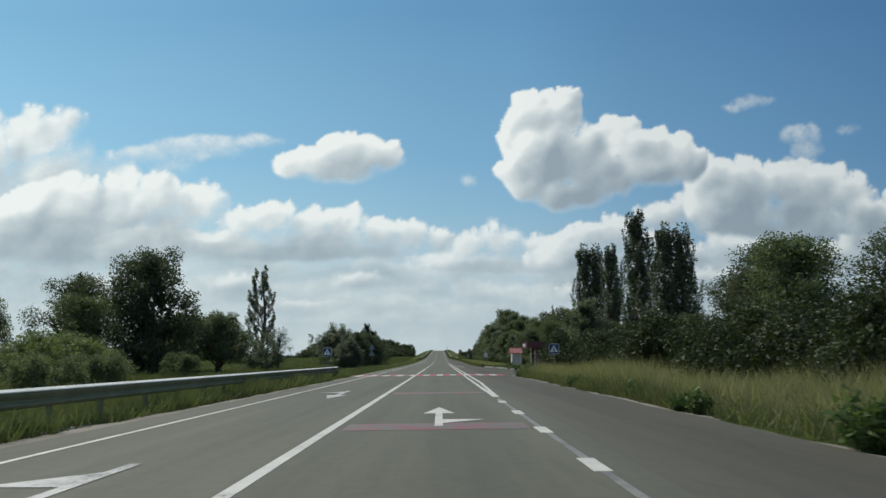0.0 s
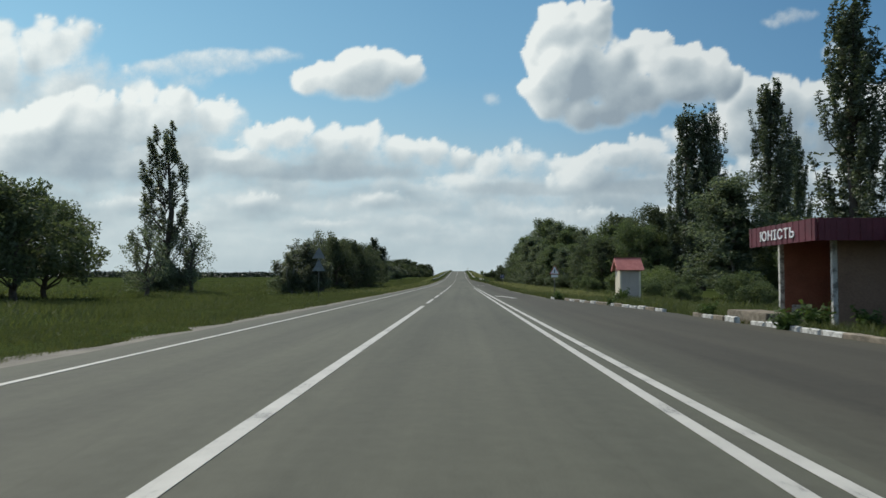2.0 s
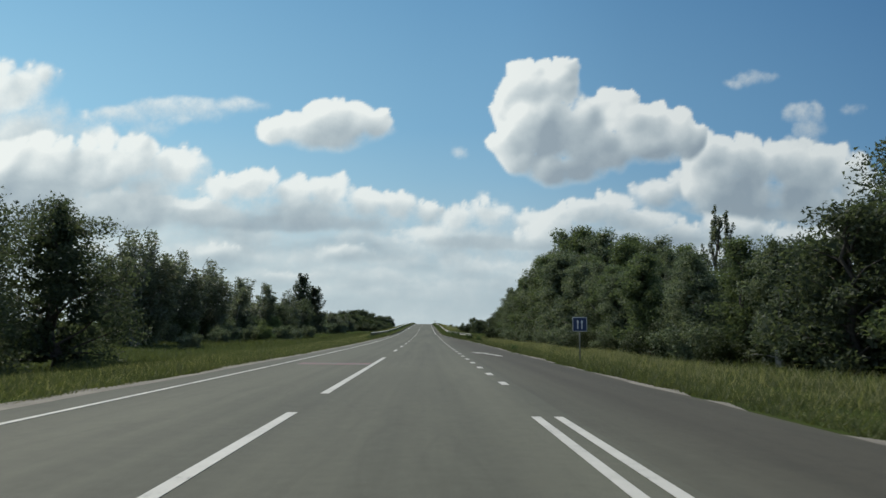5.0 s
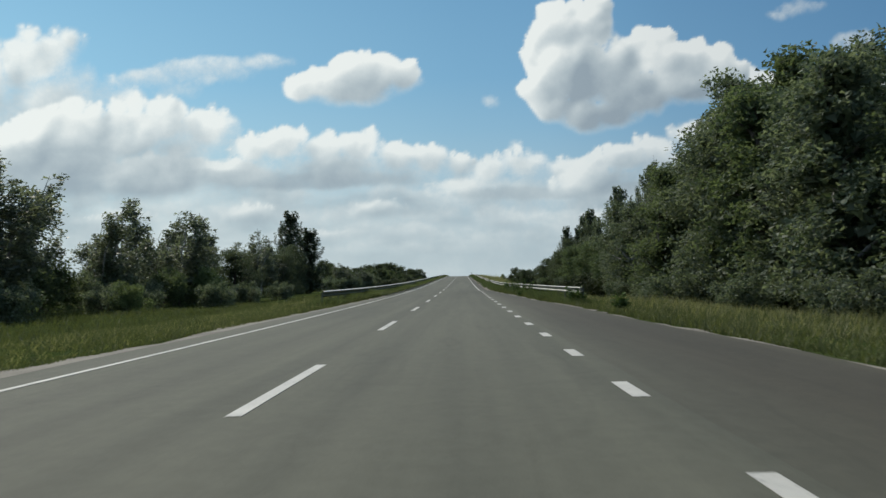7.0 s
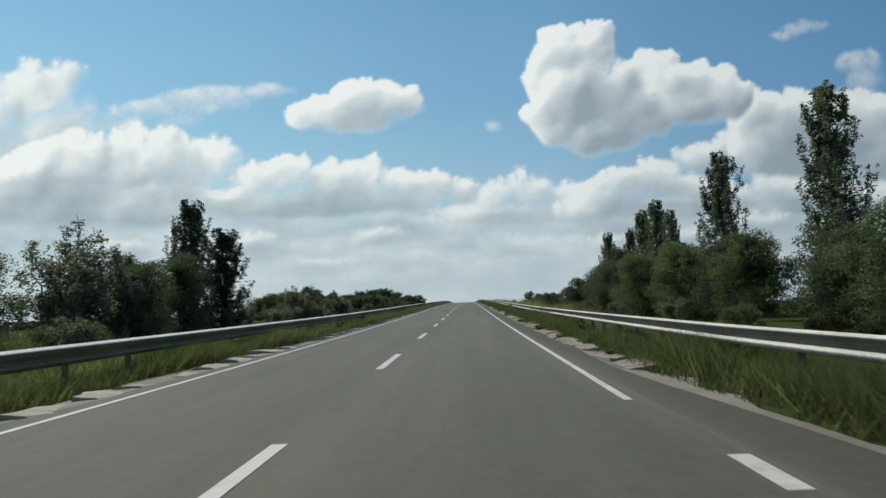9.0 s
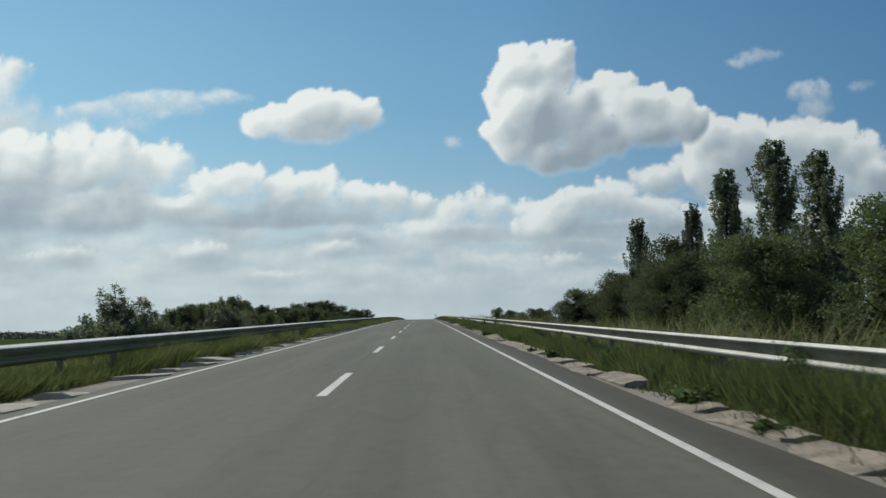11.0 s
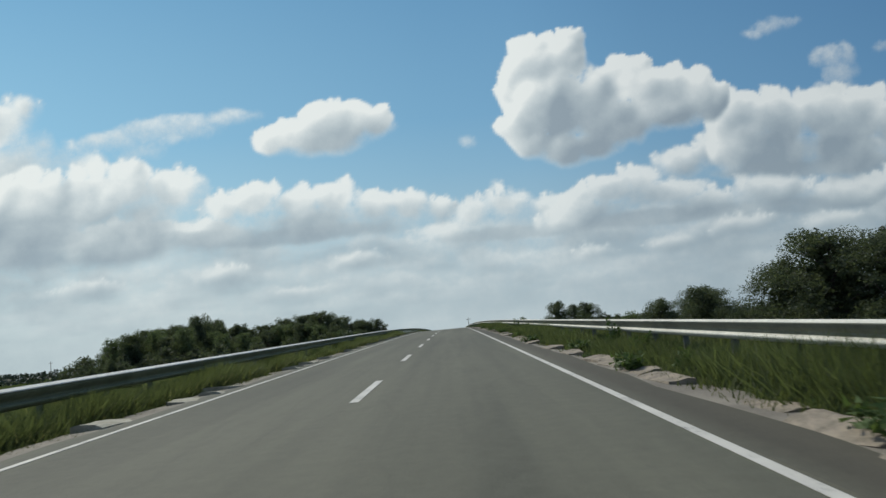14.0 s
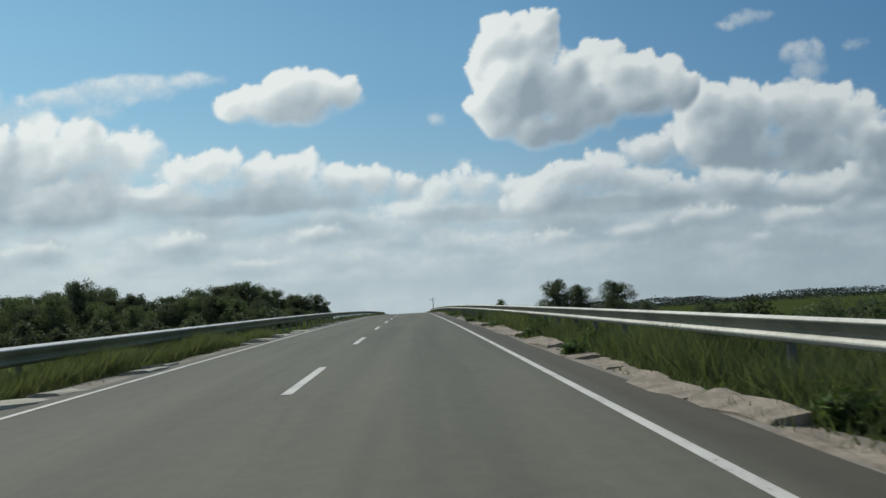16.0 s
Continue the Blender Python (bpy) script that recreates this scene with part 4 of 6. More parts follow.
# ---- small gabled hut ----
def build_hut():
    z = float(ground_z(11.4, 107.7)) - .03
    x0, x1, y0, y1, eave, ridge = 10.65, 12.05, 107.0, 108.5, 2.12 - z, 2.76 - z
    ob = thing("hut", pose(0, 0, z), "small cream plastered hut with pinkish tiled gable roof", "hut")
    # side walls darker than the gables: their shade is in the plaster colour
    part("side_wall", box("side_wall", x0 + .13, x1 - .13, y0, y0 + .12, 0, eave, M_HUT_SIDE), ob)
    part("side_wall", box("side_wall", x0 + .13, x1 - .13, y1 - .12, y1, 0, eave, M_HUT_SIDE), ob)
    ym = (y0 + y1) / 2
    for x in (x0, x1 - .12):
        me = plate("gable_wall", [(y0, 0), (y1, 0), (y1, eave), (ym, ridge - .05), (y0, eave)], .12, M_CREAM, .008)
        part("gable_wall", me, ob, "", pose(x + .12, 0, 0, 0, 0, 90))
    vent = box("gable_vent", -.02, .02, -.09, .09, -.12, .12, M_WOOD)
    part("gable_vent", vent, ob, "dark slit under the gable", pose(x0 - .005, ym, ridge - .38))
    slope = math.degrees(math.atan2(ridge - eave, (y1 - y0) / 2))
    run = math.hypot(ridge - eave, (y1 - y0) / 2) + .28
    for sgn in (1, -1):
        pan = part("roof", box("roof", x0 - .22, x1 + .2, -run, 0, 0, .05, M_ROOF), ob, "", pose(0, ym, ridge, slope, 0, 0) if sgn > 0 else Matrix.Translation((x0 + x1, 2 * ym, 0)) @ pose(0, 0, 0, 0, 0, 180) @ pose(0, ym, ridge, slope, 0, 0))
        n = 14
        for i in range(n):
            xx = x0 - .22 + i * (x1 - x0 + .42) / n
            part("tile_rib", box("tile_rib", xx, xx + .05, -run, 0, .05, .075, M_ROOF, .008), pan)
    part("ridge_cap", box("ridge_cap", x0 - .24, x1 + .22, ym - .09, ym + .09, ridge + .0, ridge + .08, M_ROOF, .02), ob)
    for sgn in (-1, 1):
        board = part("barge_board", box("barge_board", x0 - .25, x0 - .22, -run, 0, -.10, .06, M_ROOF, .004), ob, "pale red barge board", pose(0, ym, ridge, slope, 0, 0) if sgn < 0 else Matrix.Translation((0, 2 * ym, 0)) @ Matrix.Diagonal((1, -1, 1, 1)) @ pose(0, ym, ridge, slope, 0, 0))


build_hut()


# ---- road signs ----
def sign_post(ob, h, r=.032):
    part("post", tube("post", r, r, h + .4, M_POST, 10, -.4), ob, "grey steel post")


def square(s, w=1.0):
    return [(-s * w, -s), (s * w, -s), (s * w, s), (-s * w, s)]


def triangle(s):
    return [(-s, -s * .577), (s, -s * .577), (0, s * 1.155)]


def crossing_sign(x, y, zc, turn, label):
    g = float(ground_z(x, y))
    ob = thing("crossing_sign", pose(x, y, g, 0, 0, turn), label, "road sign", "crossing signs")
    h = zc - g
    sign_post(ob, h + .3)
    b = part("panel", plate("panel", square(.345), .02, M_SIGN_WHITE, .004), ob, "white edged panel", pose(0, -.06, h))
    part("face", plate("face", square(.325), .004, M_SIGN_BLUE), b, "blue face", pose(0, -.006, 0))
    part("triangle", plate("triangle", triangle(.27), .004, M_SIGN_WHITE), b, "white triangle", pose(0, -.012, -.05))
    for dx, dz, w, hh, r in ((0, .03, .03, .09, 8), (-.045, -.10, .02, .07, -25), (.05, -.10, .02, .07, 22)):
        part("symbol_bar", plate("symbol_bar", square(hh, w / hh), .004, M_SIGN_BLACK), b, "black symbol bar", pose(dx, -.018, dz, 0, r, 0))


crossing_sign(7.83, 49.3, 1.80, -4, "blue square crossing sign with white triangle on steel post")
crossing_sign(-9.2, 57.9, 1.86, 4, "blue square crossing sign with white triangle in meadow grass")


def bus_stop_sign():
    x, y = 11.48, 77.6
    g = float(ground_z(x, y))
    ob = thing("bus_stop_sign", pose(x, y, g, 0, 0, -6), "blue bus stop sign with white symbol field", "road sign")
    h = 2.19 - g
    sign_post(ob, h + .38)
    b = part("panel", plate("panel", square(.40, .72), .02, M_SIGN_BLUE, .004), ob, "blue panel", pose(0, -.06, h))
    part("symbol_field", plate("symbol_field", square(.19, 1.05), .004, M_SIGN_WHITE), b, "white square field", pose(0, -.006, .14))
    part("symbol_bar", plate("symbol_bar", square(.10, 1.4), .004, M_SIGN_BLACK), b, "black symbol", pose(0, -.012, .15))
    part("symbol_bar", plate("symbol_bar", square(.03, 7), .004, M_SIGN_WHITE), b, "white bar of small writing", pose(0, -.006, -.22))


bus_stop_sign()


def lane_sign():
    x, y = 6.75, 177.2
    g = float(ground_z(x, y))
    ob = thing("lane_sign", pose(x, y, g, 0, 0, -4), "blue square lane sign with white arrows", "road sign")
    h = 1.98 - g
    sign_post(ob, h + .3)
    b = part("panel", plate("panel", square(.31), .02, M_SIGN_WHITE, .004), ob, "white edged panel", pose(0, -.06, h))
    part("face", plate("face", square(.29), .004, M_SIGN_BLUE), b, "blue face", pose(0, -.006, 0))
    for dx in (-.09, .09):
        part("arrow", plate("arrow", [(-.022, -.2), (.022, -.2), (.022, .08), (.06, .08), (0, .2), (-.06, .08), (-.022, .08)], .004, M_SIGN_WHITE), b, "white arrow", pose(dx, -.012, 0))


lane_sign()


def warning_signs():
    x, y = -10.6, 110
    g = float(ground_z(x, y))
    ob = thing("warning_sign", pose(x, y, g), "two grey triangular sign backs on one post", "road sign")
    sign_post(ob, 3.3 - g)
    for z in (3.08, 2.16):
        b = part("panel", plate("panel", triangle(.49), .02, M_SIGN_BACK, .006), ob, "plain grey back", pose(0, -.055, z - g))
        part("rim", plate("rim", triangle(.45), .004, M_SIGN_BACK), b, "", pose(0, -.006, 0))
    x, y = 7.25, 115
    g = float(ground_z(x, y))
    ob = thing("warning_sign", pose(x, y, g, 0, 0, -3), "white triangular warning sign with red rim", "road sign")
    sign_post(ob, 2.2 - g)
    b = part("panel", plate("panel", triangle(.40), .02, M_SIGN_RED, .004), ob, "red rimmed panel", pose(0, -.06, 2.0 - g))
    part("face", plate("face", triangle(.33), .004, M_SIGN_WHITE), b, "white face", pose(0, -.006, 0))
    part("symbol_bar", plate("symbol_bar", square(.16, .17), .004, M_SIGN_BLACK), b, "black upright bar", pose(0, -.012, 0))
    part("plate", plate("plate", square(.10, 2.6), .012, M_SIGN_WHITE, .003), ob, "small white plate below", pose(0, -.055, 1.62 - g))


warning_signs()


def far_poles():
    for x, y, h in ((6.2, 690, 5.2), (150, 900, 9.0), (-165, 700, 8.6), (22, 760, 8.0)):
        g = float(ground_z(x, y))
        ob = thing("utility_pole", pose(x, y, g), "thin weathered utility pole far off", "utility pole", "utility poles")
        part("pole", tube("pole", .14, .10, h, M_WOOD, 8), ob)
        part("crossarm", box("crossarm", -.9, .9, -.05, .05, h - .7, h - .58, M_WOOD), ob)


far_poles()

# ---- trees ----
def leaf_mesh(name, centres, size, mat, rng, long=1.25, hang=0.0, core=None, core_size=1.0):
    """Small folded leaf sprays at the given places, and larger ones deep inside the crown (core)."""
    n = len(centres)
    s = size * rng.uniform(0.6, 1.35, (n, 1))
    if core is not None:
        centres = np.concatenate([centres, core])
        s = np.concatenate([s, core_size * rng.uniform(0.6, 1.3, (len(core), 1))])
        n = len(centres)
    a = rng.normal(0, 1, (n, 3))
    a[:, 2] = a[:, 2] * 0.8 - hang
    a /= np.linalg.norm(a, axis=1, keepdims=True)
    b = np.cross(a, rng.normal(0, 1, (n, 3)))
    b /= np.linalg.norm(b, axis=1, keepdims=True) + 1e-9
    c = np.cross(a, b)
    tip, base = centres + a * s * long * .5, centres - a * s * long * .5
    v = np.stack([base + b * s * .36, base - b * s * .36 + c * s * .1, tip], 1).reshape(-1, 3)
    return mesh_np(name, v, np.arange(3 * n).reshape(n, 3), mat)


def limb_mesh(name, limbs, mat, seg=4):
    """Tapered limbs: each is (points, radius at start, radius at end)."""
    vs, fs = [], []
    for pts, r0, r1 in limbs:
        pts = np.asarray(pts, float)
        n = len(pts)
        base = len(vs)
        for i, p in enumerate(pts):
            t = pts[min(i + 1, n - 1)] - pts[max(i - 1, 0)]
            t /= np.linalg.norm(t) + 1e-9
            u = np.cross(t, (0.3, 0.9, 0.1))
            u /= np.linalg.norm(u) + 1e-9
            w = np.cross(t, u)
            r = r0 + (r1 - r0) * i / (n - 1)
            for k in range(seg):
                an = 2 * math.pi * k / seg
                vs.append(p + (u * math.cos(an) + w * math.sin(an)) * r)
        for i in range(n - 1):
            for k in range(seg):
                q = base + i * seg
                fs.append((q + k, q + (k + 1) % seg, q + seg + (k + 1) % seg, q + seg + k))
    return mesh_np(name, vs, fs, mat, True)


def wood(ob, limbs, mat, label="dark branching trunk", seg=4):
    """The trunk as one part and its many thin limbs as another."""
    part("trunk", limb_mesh("trunk", limbs[:1], mat, seg + 2), ob, label)
    if len(limbs) > 1:
        tagged(part("branchwork", limb_mesh("branchwork", limbs[1:], mat, seg), ob), kind="stuff")


def curve_to(p0, p1, rng, sag=0.15, n=5):
    p0, p1 = np.asarray(p0, float), np.asarray(p1, float)
    t = np.linspace(0, 1, n)[:, None]
    out = p0 + (p1 - p0) * t
    k = np.linalg.norm(p1 - p0)
    out[1:-1] += rng.normal(0, min(k * 0.05, .22), (n - 2, 3))
    out[:, 2] += (np.sin(t[:, 0] * math.pi) * sag * k)
    return out


def lobes_to_leaves(lobes, count, rng, shell=0.35):
    """Leaves spread over the outer part of each lobe (x, y, z, rx, ry, rz), by its size."""
    lobes = np.asarray(lobes)
    w = (lobes[:, 3] * lobes[:, 4] + lobes[:, 3] * lobes[:, 5])
    pick = rng.choice(len(lobes), count, p=w / w.sum())
    d = rng.normal(0, 1, (count, 3))
    d /= np.linalg.norm(d, axis=1, keepdims=True)
    r = 1 - shell * np.abs(rng.normal(0, 1, (count, 1)))
    r = np.clip(r + rng.normal(0, 0.08, (count, 1)), 0.1, 1.25)
    return lobes[pick, :3] + d * r * lobes[pick, 3:]


def core_points(lobes, count, rng, keep=.5):
    """Places inside the lobes, drawn in towards the crown's axis."""
    lobes = np.asarray(lobes)
    p = lobes[rng.integers(0, len(lobes), count)]
    d = rng.normal(0, .38, (count, 3))
    q = p[:, :3] + d * p[:, 3:]
    mid = lobes[:, :2].mean(0)
    q[:, :2] = mid + (q[:, :2] - mid) * keep * rng.uniform(.3, 1.25, (count, 1))
    return q


def poplar(seed, leaves=5200, mat=None, spread=0.1, sparse=False, label="tall narrow Lombardy poplar with dark green leaves", group="poplars", stems=1):
    """A columnar poplar, 24 m tall: steep plumes of leaves rise round the trunk, with slits of light between them."""
    rng = np.random.default_rng(seed)
    H = 24.0
    limbs, lobes = [], []
    for st in range(stems):
        ox, oy = (0, 0) if stems == 1 else ((st - .5) * 2.9, rng.normal(0, .5))
        hh = H * (1 if st == 0 else rng.uniform(.94, 1.0))
        lean = rng.normal(0, .25)
        limbs.append((curve_to((ox * .3, oy * .3, -.6), (ox + lean, oy, hh * .95), rng, 0, 7), .42, .04))
        n = 58 if sparse else 84
        for i in range(n):
            f = ((i + rng.random()) / n) ** .92
            tip = hh * (.10 + .90 * f) * rng.uniform(.97, 1.02)
            env = H * spread * np.interp(f, [0, .10, .28, .5, .72, .9, 1.0], [.80, 1.0, 1.0, .92, .80, .62, .30])
            env *= 1 + .13 * math.sin(f * 19 + st * 2 + seed) + .08 * math.sin(f * 47)
            a = i * 2.4 + rng.normal(0, .4)
            rr = env * rng.uniform(.35, 1.0)
            rise = H * rng.uniform(.10, .19) * (1.15 - .5 * f)
            z0 = max(.4, tip - rise - rr * 1.2)
            c, sn = math.cos(a), math.sin(a)
            p0, p1 = np.array((ox + lean * z0 / H, oy, z0)), np.array((ox + lean + c * rr, oy + sn * rr, tip))
            knee = np.array((ox + lean * .7 + c * rr * .82, oy + sn * rr * .82, z0 + (tip - z0) * .42))
            if i % 2 == 0 or sparse:
                limbs.append((np.array([p0, (p0 + knee) / 2 + (0, 0, -.1), knee, (knee + p1) / 2, p1]), .07 if sparse else .055, .012))
            k = rng.uniform(.75, 1.15) * (1.0 - .25 * f)
            for q, size in ((.18, .9), (.48, 1.0), (.78, .78), (1.0, .45)):
                w = knee + (p1 - knee) * q
                w = w + rng.normal(0, .10, 3)
                lobes.append((*w, .42 * k * size, .42 * k * size, .95 * k * size))
            if not sparse:
                w = p0 + (knee - p0) * rng.uniform(.5, .9)
                lobes.append((*w, .5 * k, .5 * k, .7 * k))
    ob = thing("poplar", pose(0, 0, 0), label, "tree", group)
    wood(ob, limbs, M_BARK, "grey brown trunk")
    part("crown", leaf_mesh("crown", lobes_to_leaves(lobes, leaves * stems, rng, .34), .185, mat or M_LEAF_POPLAR, rng, 1.3, -.4, core=None if sparse else core_points(lobes, 3600 * stems, rng, .8), core_size=.34), ob)
    return ob


def birch(seed, H=13.0, W=7.0, leaves=9000, leaders=7, mat=None, label="drooping birch with fine hanging foliage", lean=.08, name="birch", group="birches", size=.2):
    """Several leaders of uneven height, each with short side twigs and tresses of leaves that hang from them, blown to one side."""
    rng = np.random.default_rng(seed)
    limbs, lobes = [], []
    for i in range(leaders):
        a = i * 2.4 + rng.normal(0, .4)
        out = 0 if i == 0 else W / 2 * rng.uniform(.35, .95)
        hh = H * (1.0 if i == 0 else rng.uniform(.68, 1.0) * (1 - .18 * out / (W / 2)))
        foot = np.array((.18 * math.cos(a), .18 * math.sin(a), -.5))
        fork = np.array((out * .25 * math.cos(a), out * .25 * math.sin(a), hh * rng.uniform(.12, .3)))
        top = np.array((out * math.cos(a) + lean * hh, out * math.sin(a), hh))
        spine = np.concatenate([curve_to(foot, fork, rng, 0, 3)[:-1], curve_to(fork, top, rng, .04, 7)])
        limbs.append((spine, .014 * H if i == 0 else .010 * H, .012))
        for j in range(15):
            f = rng.uniform(.10, 1.0)
            q = fork + (top - fork) * f
            r = (.20 * W * (1.08 - f) + .25) * rng.uniform(.5, 1.25)
            b = rng.uniform(0, 2 * math.pi)
            end = q + np.array((math.cos(b) * r + lean * 2, math.sin(b) * r, rng.uniform(.0, .5)))
            if j % 2 == 0:
                limbs.append((curve_to(q, end, rng, .08, 4), .02, .006))
            k = rng.uniform(.40, .85) * (1.15 - .5 * f)
            lobes.append((*end, k, k, k * .9))
            lobes.append((end[0] + rng.normal(0, .12), end[1] + rng.normal(0, .12), end[2] - k * 1.2, k * .7, k * .7, k * 1.2))
    pts = lobes_to_leaves(lobes, leaves, rng, .5)
    drop = rng.exponential(.45, len(pts)) * (rng.random(len(pts)) < .4)
    pts[:, 2] = np.maximum(pts[:, 2] - drop, .25 + .5 * rng.random(len(pts)))
    ob = thing(name, pose(0, 0, 0), label, "tree", group)
    wood(ob, limbs, M_BIRCH, "pale forked trunk")
    part("crown", leaf_mesh("crown", pts, size, mat or M_LEAF_SILVER, rng, 1.3, .5, core_points(lobes, 700, rng, .75), .3), ob)
    return ob


def broad_tree(seed, H=10.0, W=8.0, leaves=5200, mat=None, low=.12, name="broadleaf_tree", label="dense broadleaf tree with uneven green crown", group="broadleaf trees", hang=0.0, size=.36, bark=None, lobe=(1.0, 1.9), n=34, core=900, taper=0.0):
    """A trunk that forks into limbs, each limb ending in clumps of leaves."""
    rng = np.random.default_rng(seed)
    limbs, lobes = [], []
    top = np.array([rng.normal(0, .3), rng.normal(0, .3), H * .82])
    limbs.append((curve_to((0, 0, -.6), top, rng, 0, 7), .035 * H, .05))
    for i in range(n):
        f = (i + rng.random()) / n
        z = H * (low + (1 - low) * f) - .3
        env = W / 2 * math.sqrt(max(.06, 1 - (abs(f - .33) / (.72 if f > .33 else .55)) ** 2.1))
        env *= 1 - taper * f
        a = i * 2.4 + rng.normal(0, .5)
        rr = env * rng.uniform(.45 - .5 * taper, 1.0 + .4 * taper)
        p = np.array([math.cos(a) * rr, math.sin(a) * rr, z + rng.normal(0, .25)])
        zs = max(.8, min(z - rr * .75, H * .7))
        if i % max(1, n // 16) == 0:
            limbs.append((curve_to(top * (zs / top[2]) * np.array([1, 1, 0]) + np.array([0, 0, zs]), p, rng, .06, 4), .011 * H, .018))
        k = rng.uniform(*lobe)
        lobes.append((*p, k, k, k * rng.uniform(.6, .95)))
    pts = lobes_to_leaves(lobes, leaves, rng, .4)
    if hang:
        drop = rng.exponential(hang, len(pts)) * (rng.random(len(pts)) < .5)
        pts[:, 2] = np.maximum(pts[:, 2] - drop, .3 * rng.random(len(pts)) + .3)
    else:
        pts[:, 2] = np.maximum(pts[:, 2], .15 + .4 * rng.random(len(pts)))
    ob = thing(name, pose(0, 0, 0), label, "tree", group)
    wood(ob, limbs, bark or M_BARK)
    core = core_points(lobes, core * 3, rng) if core else None
    if core is not None:
        core[:, 2] = np.maximum(core[:, 2] * .96, .7)
    part("crown", leaf_mesh("crown", pts, size, mat or M_LEAF_BROAD, rng, 1.2, hang * .5, core, .042 * H), ob)
    return ob


def bush(seed, H=3.0, W=4.0, leaves=2400, mat=None, name="bush", label="rounded green roadside bush", group="bushes", size=.24):
    rng = np.random.default_rng(seed)
    limbs, lobes = [], []
    for i in range(16):
        a, rr = rng.uniform(0, 2 * math.pi), W / 2 * math.sqrt(rng.random())
        z = H * rng.uniform(.3, .88) * (1 - .35 * (rr / (W / 2)) ** 2)
        p = (math.cos(a) * rr, math.sin(a) * rr, z)
        limbs.append((curve_to((math.cos(a) * .15, math.sin(a) * .15, -.4), p, rng, .05, 4), .035, .01))
        k = rng.uniform(.13, .26) * H
        lobes.append((*p, k * 1.15, k * 1.15, k))
    pts = lobes_to_leaves(lobes, leaves, rng, .45)
    low = rng.random(len(pts)) < .25
    pts[low, 2] *= rng.random(low.sum())
    pts[:, 2] = np.maximum(pts[:, 2], .05)
    ob = thing(name, pose(0, 0, 0), label, "bush", group)
    tagged(part("stemwork", limb_mesh("stemwork", limbs, M_BARK, 3), ob), kind="stuff")
    core = core_points(lobes, 800, rng, .92)
    core[:, 2] = np.maximum(core[:, 2] * .85, .3)
    part("crown", leaf_mesh("crown", pts, size, mat or M_LEAF_BROAD, rng, core=core, core_size=.056 * H), ob)
    return ob


class Kind:
    """A tree kind with its own height, so that copies can be scaled to fit."""

    def __init__(self, ob, base):
        self.ob, self.base, self.used = ob, base, False

    def at(self, x, y, height=None, top=None, wide=1.0, turn=None):
        g = float(ground_z(x, y))
        k = ((top - g) if top is not None else height) / self.base
        turn = (x * 37 + y * 53) % 360 if turn is None else turn
        m = pose(x, y, g, 0, 0, turn) @ Matrix.Diagonal((k * wide, k * wide, k, 1))
        if self.used:
            c = copy_thing(self.ob, Matrix())
            c.matrix_basis = m
            return c
        self.used = True
        self.ob.matrix_basis = m
        return self.ob


POP_A = Kind(poplar(101, leaves=26000, spread=.124), 24.6)
POP_B = Kind(poplar(102, stems=2, leaves=21000, spread=.104, label="twin-stemmed Lombardy poplar with dark green leaves"), 24.6)
POP_C = Kind(poplar(103, sparse=True, leaves=17000, spread=.115, mat=M_LEAF_BIRCH, label="sparse windblown poplar with open crown"), 24.6)
POP_D = Kind(poplar(104, spread=.132, leaves=24000, mat=M_LEAF_SILVER, label="tall poplar with greyish shimmering leaves"), 24.6)
BROAD_A = Kind(broad_tree(111, 10, 8.5, 17000, size=.18, n=46, lobe=(.8, 1.7)), 10.6)
BROAD_B = Kind(broad_tree(112, 10, 9, 17000, low=.04, size=.18, n=46, lobe=(.8, 1.7)), 10.6)
BROAD_C = Kind(broad_tree(113, 10, 8.5, 17000, M_LEAF_DARK, low=.04, label="dark dense broadleaf tree", group="dark trees", size=.165, n=46, lobe=(.8, 1.7)), 10.6)
FAR_A = Kind(broad_tree(131, 10, 8, 8000, M_LEAF_DARK, low=.02, label="dark broadleaf tree of a distant wood", group="distant trees", size=.24, n=44, lobe=(.7, 1.7), core=700), 10.6)
FAR_C = Kind(broad_tree(133, 10, 7, 7000, M_LEAF_DARK, low=.02, label="dark open-crowned tree of a distant wood", group="distant trees", size=.24, n=30, lobe=(.6, 1.4), core=300), 10.6)
FAR_B = Kind(broad_tree(132, 10, 7.5, 8000, M_LEAF_BROAD, low=.02, label="green broadleaf tree of a distant wood", group="distant trees", size=.24, n=44, lobe=(.7, 1.7), core=700), 10.6)
SILVER_A = Kind(broad_tree(114, 13, 6.6, 11200, M_LEAF_SILVER, low=.06, label="tall forest-edge tree with grey-green leaves", group="forest trees", lobe=(.7, 1.35), n=62, bark=M_BIRCH, size=.195, taper=.35), 13.8)
SILVER_B = Kind(broad_tree(115, 13, 6.2, 10200, M_LEAF_BROAD, low=.05, label="tall forest-edge tree with green leaves", group="forest trees", lobe=(.7, 1.35), n=58, size=.195, taper=.3), 13.8)
BIRCH_A = Kind(birch(116, 13, 6.4, 10500, 7, M_LEAF_BIRCH), 13.3)
BIRCH_B = Kind(birch(126, 13, 7.6, 11500, 9, M_LEAF_BIRCH, "broad birch with several stems and torn crown", .05), 13.3)
BIRCH_C = Kind(birch(136, 13, 5.2, 8500, 5, M_LEAF_BIRCH, "slender wind-bent birch with hanging twigs", .12), 13.3)
BIRCHES = (BIRCH_A, BIRCH_B, BIRCH_C)
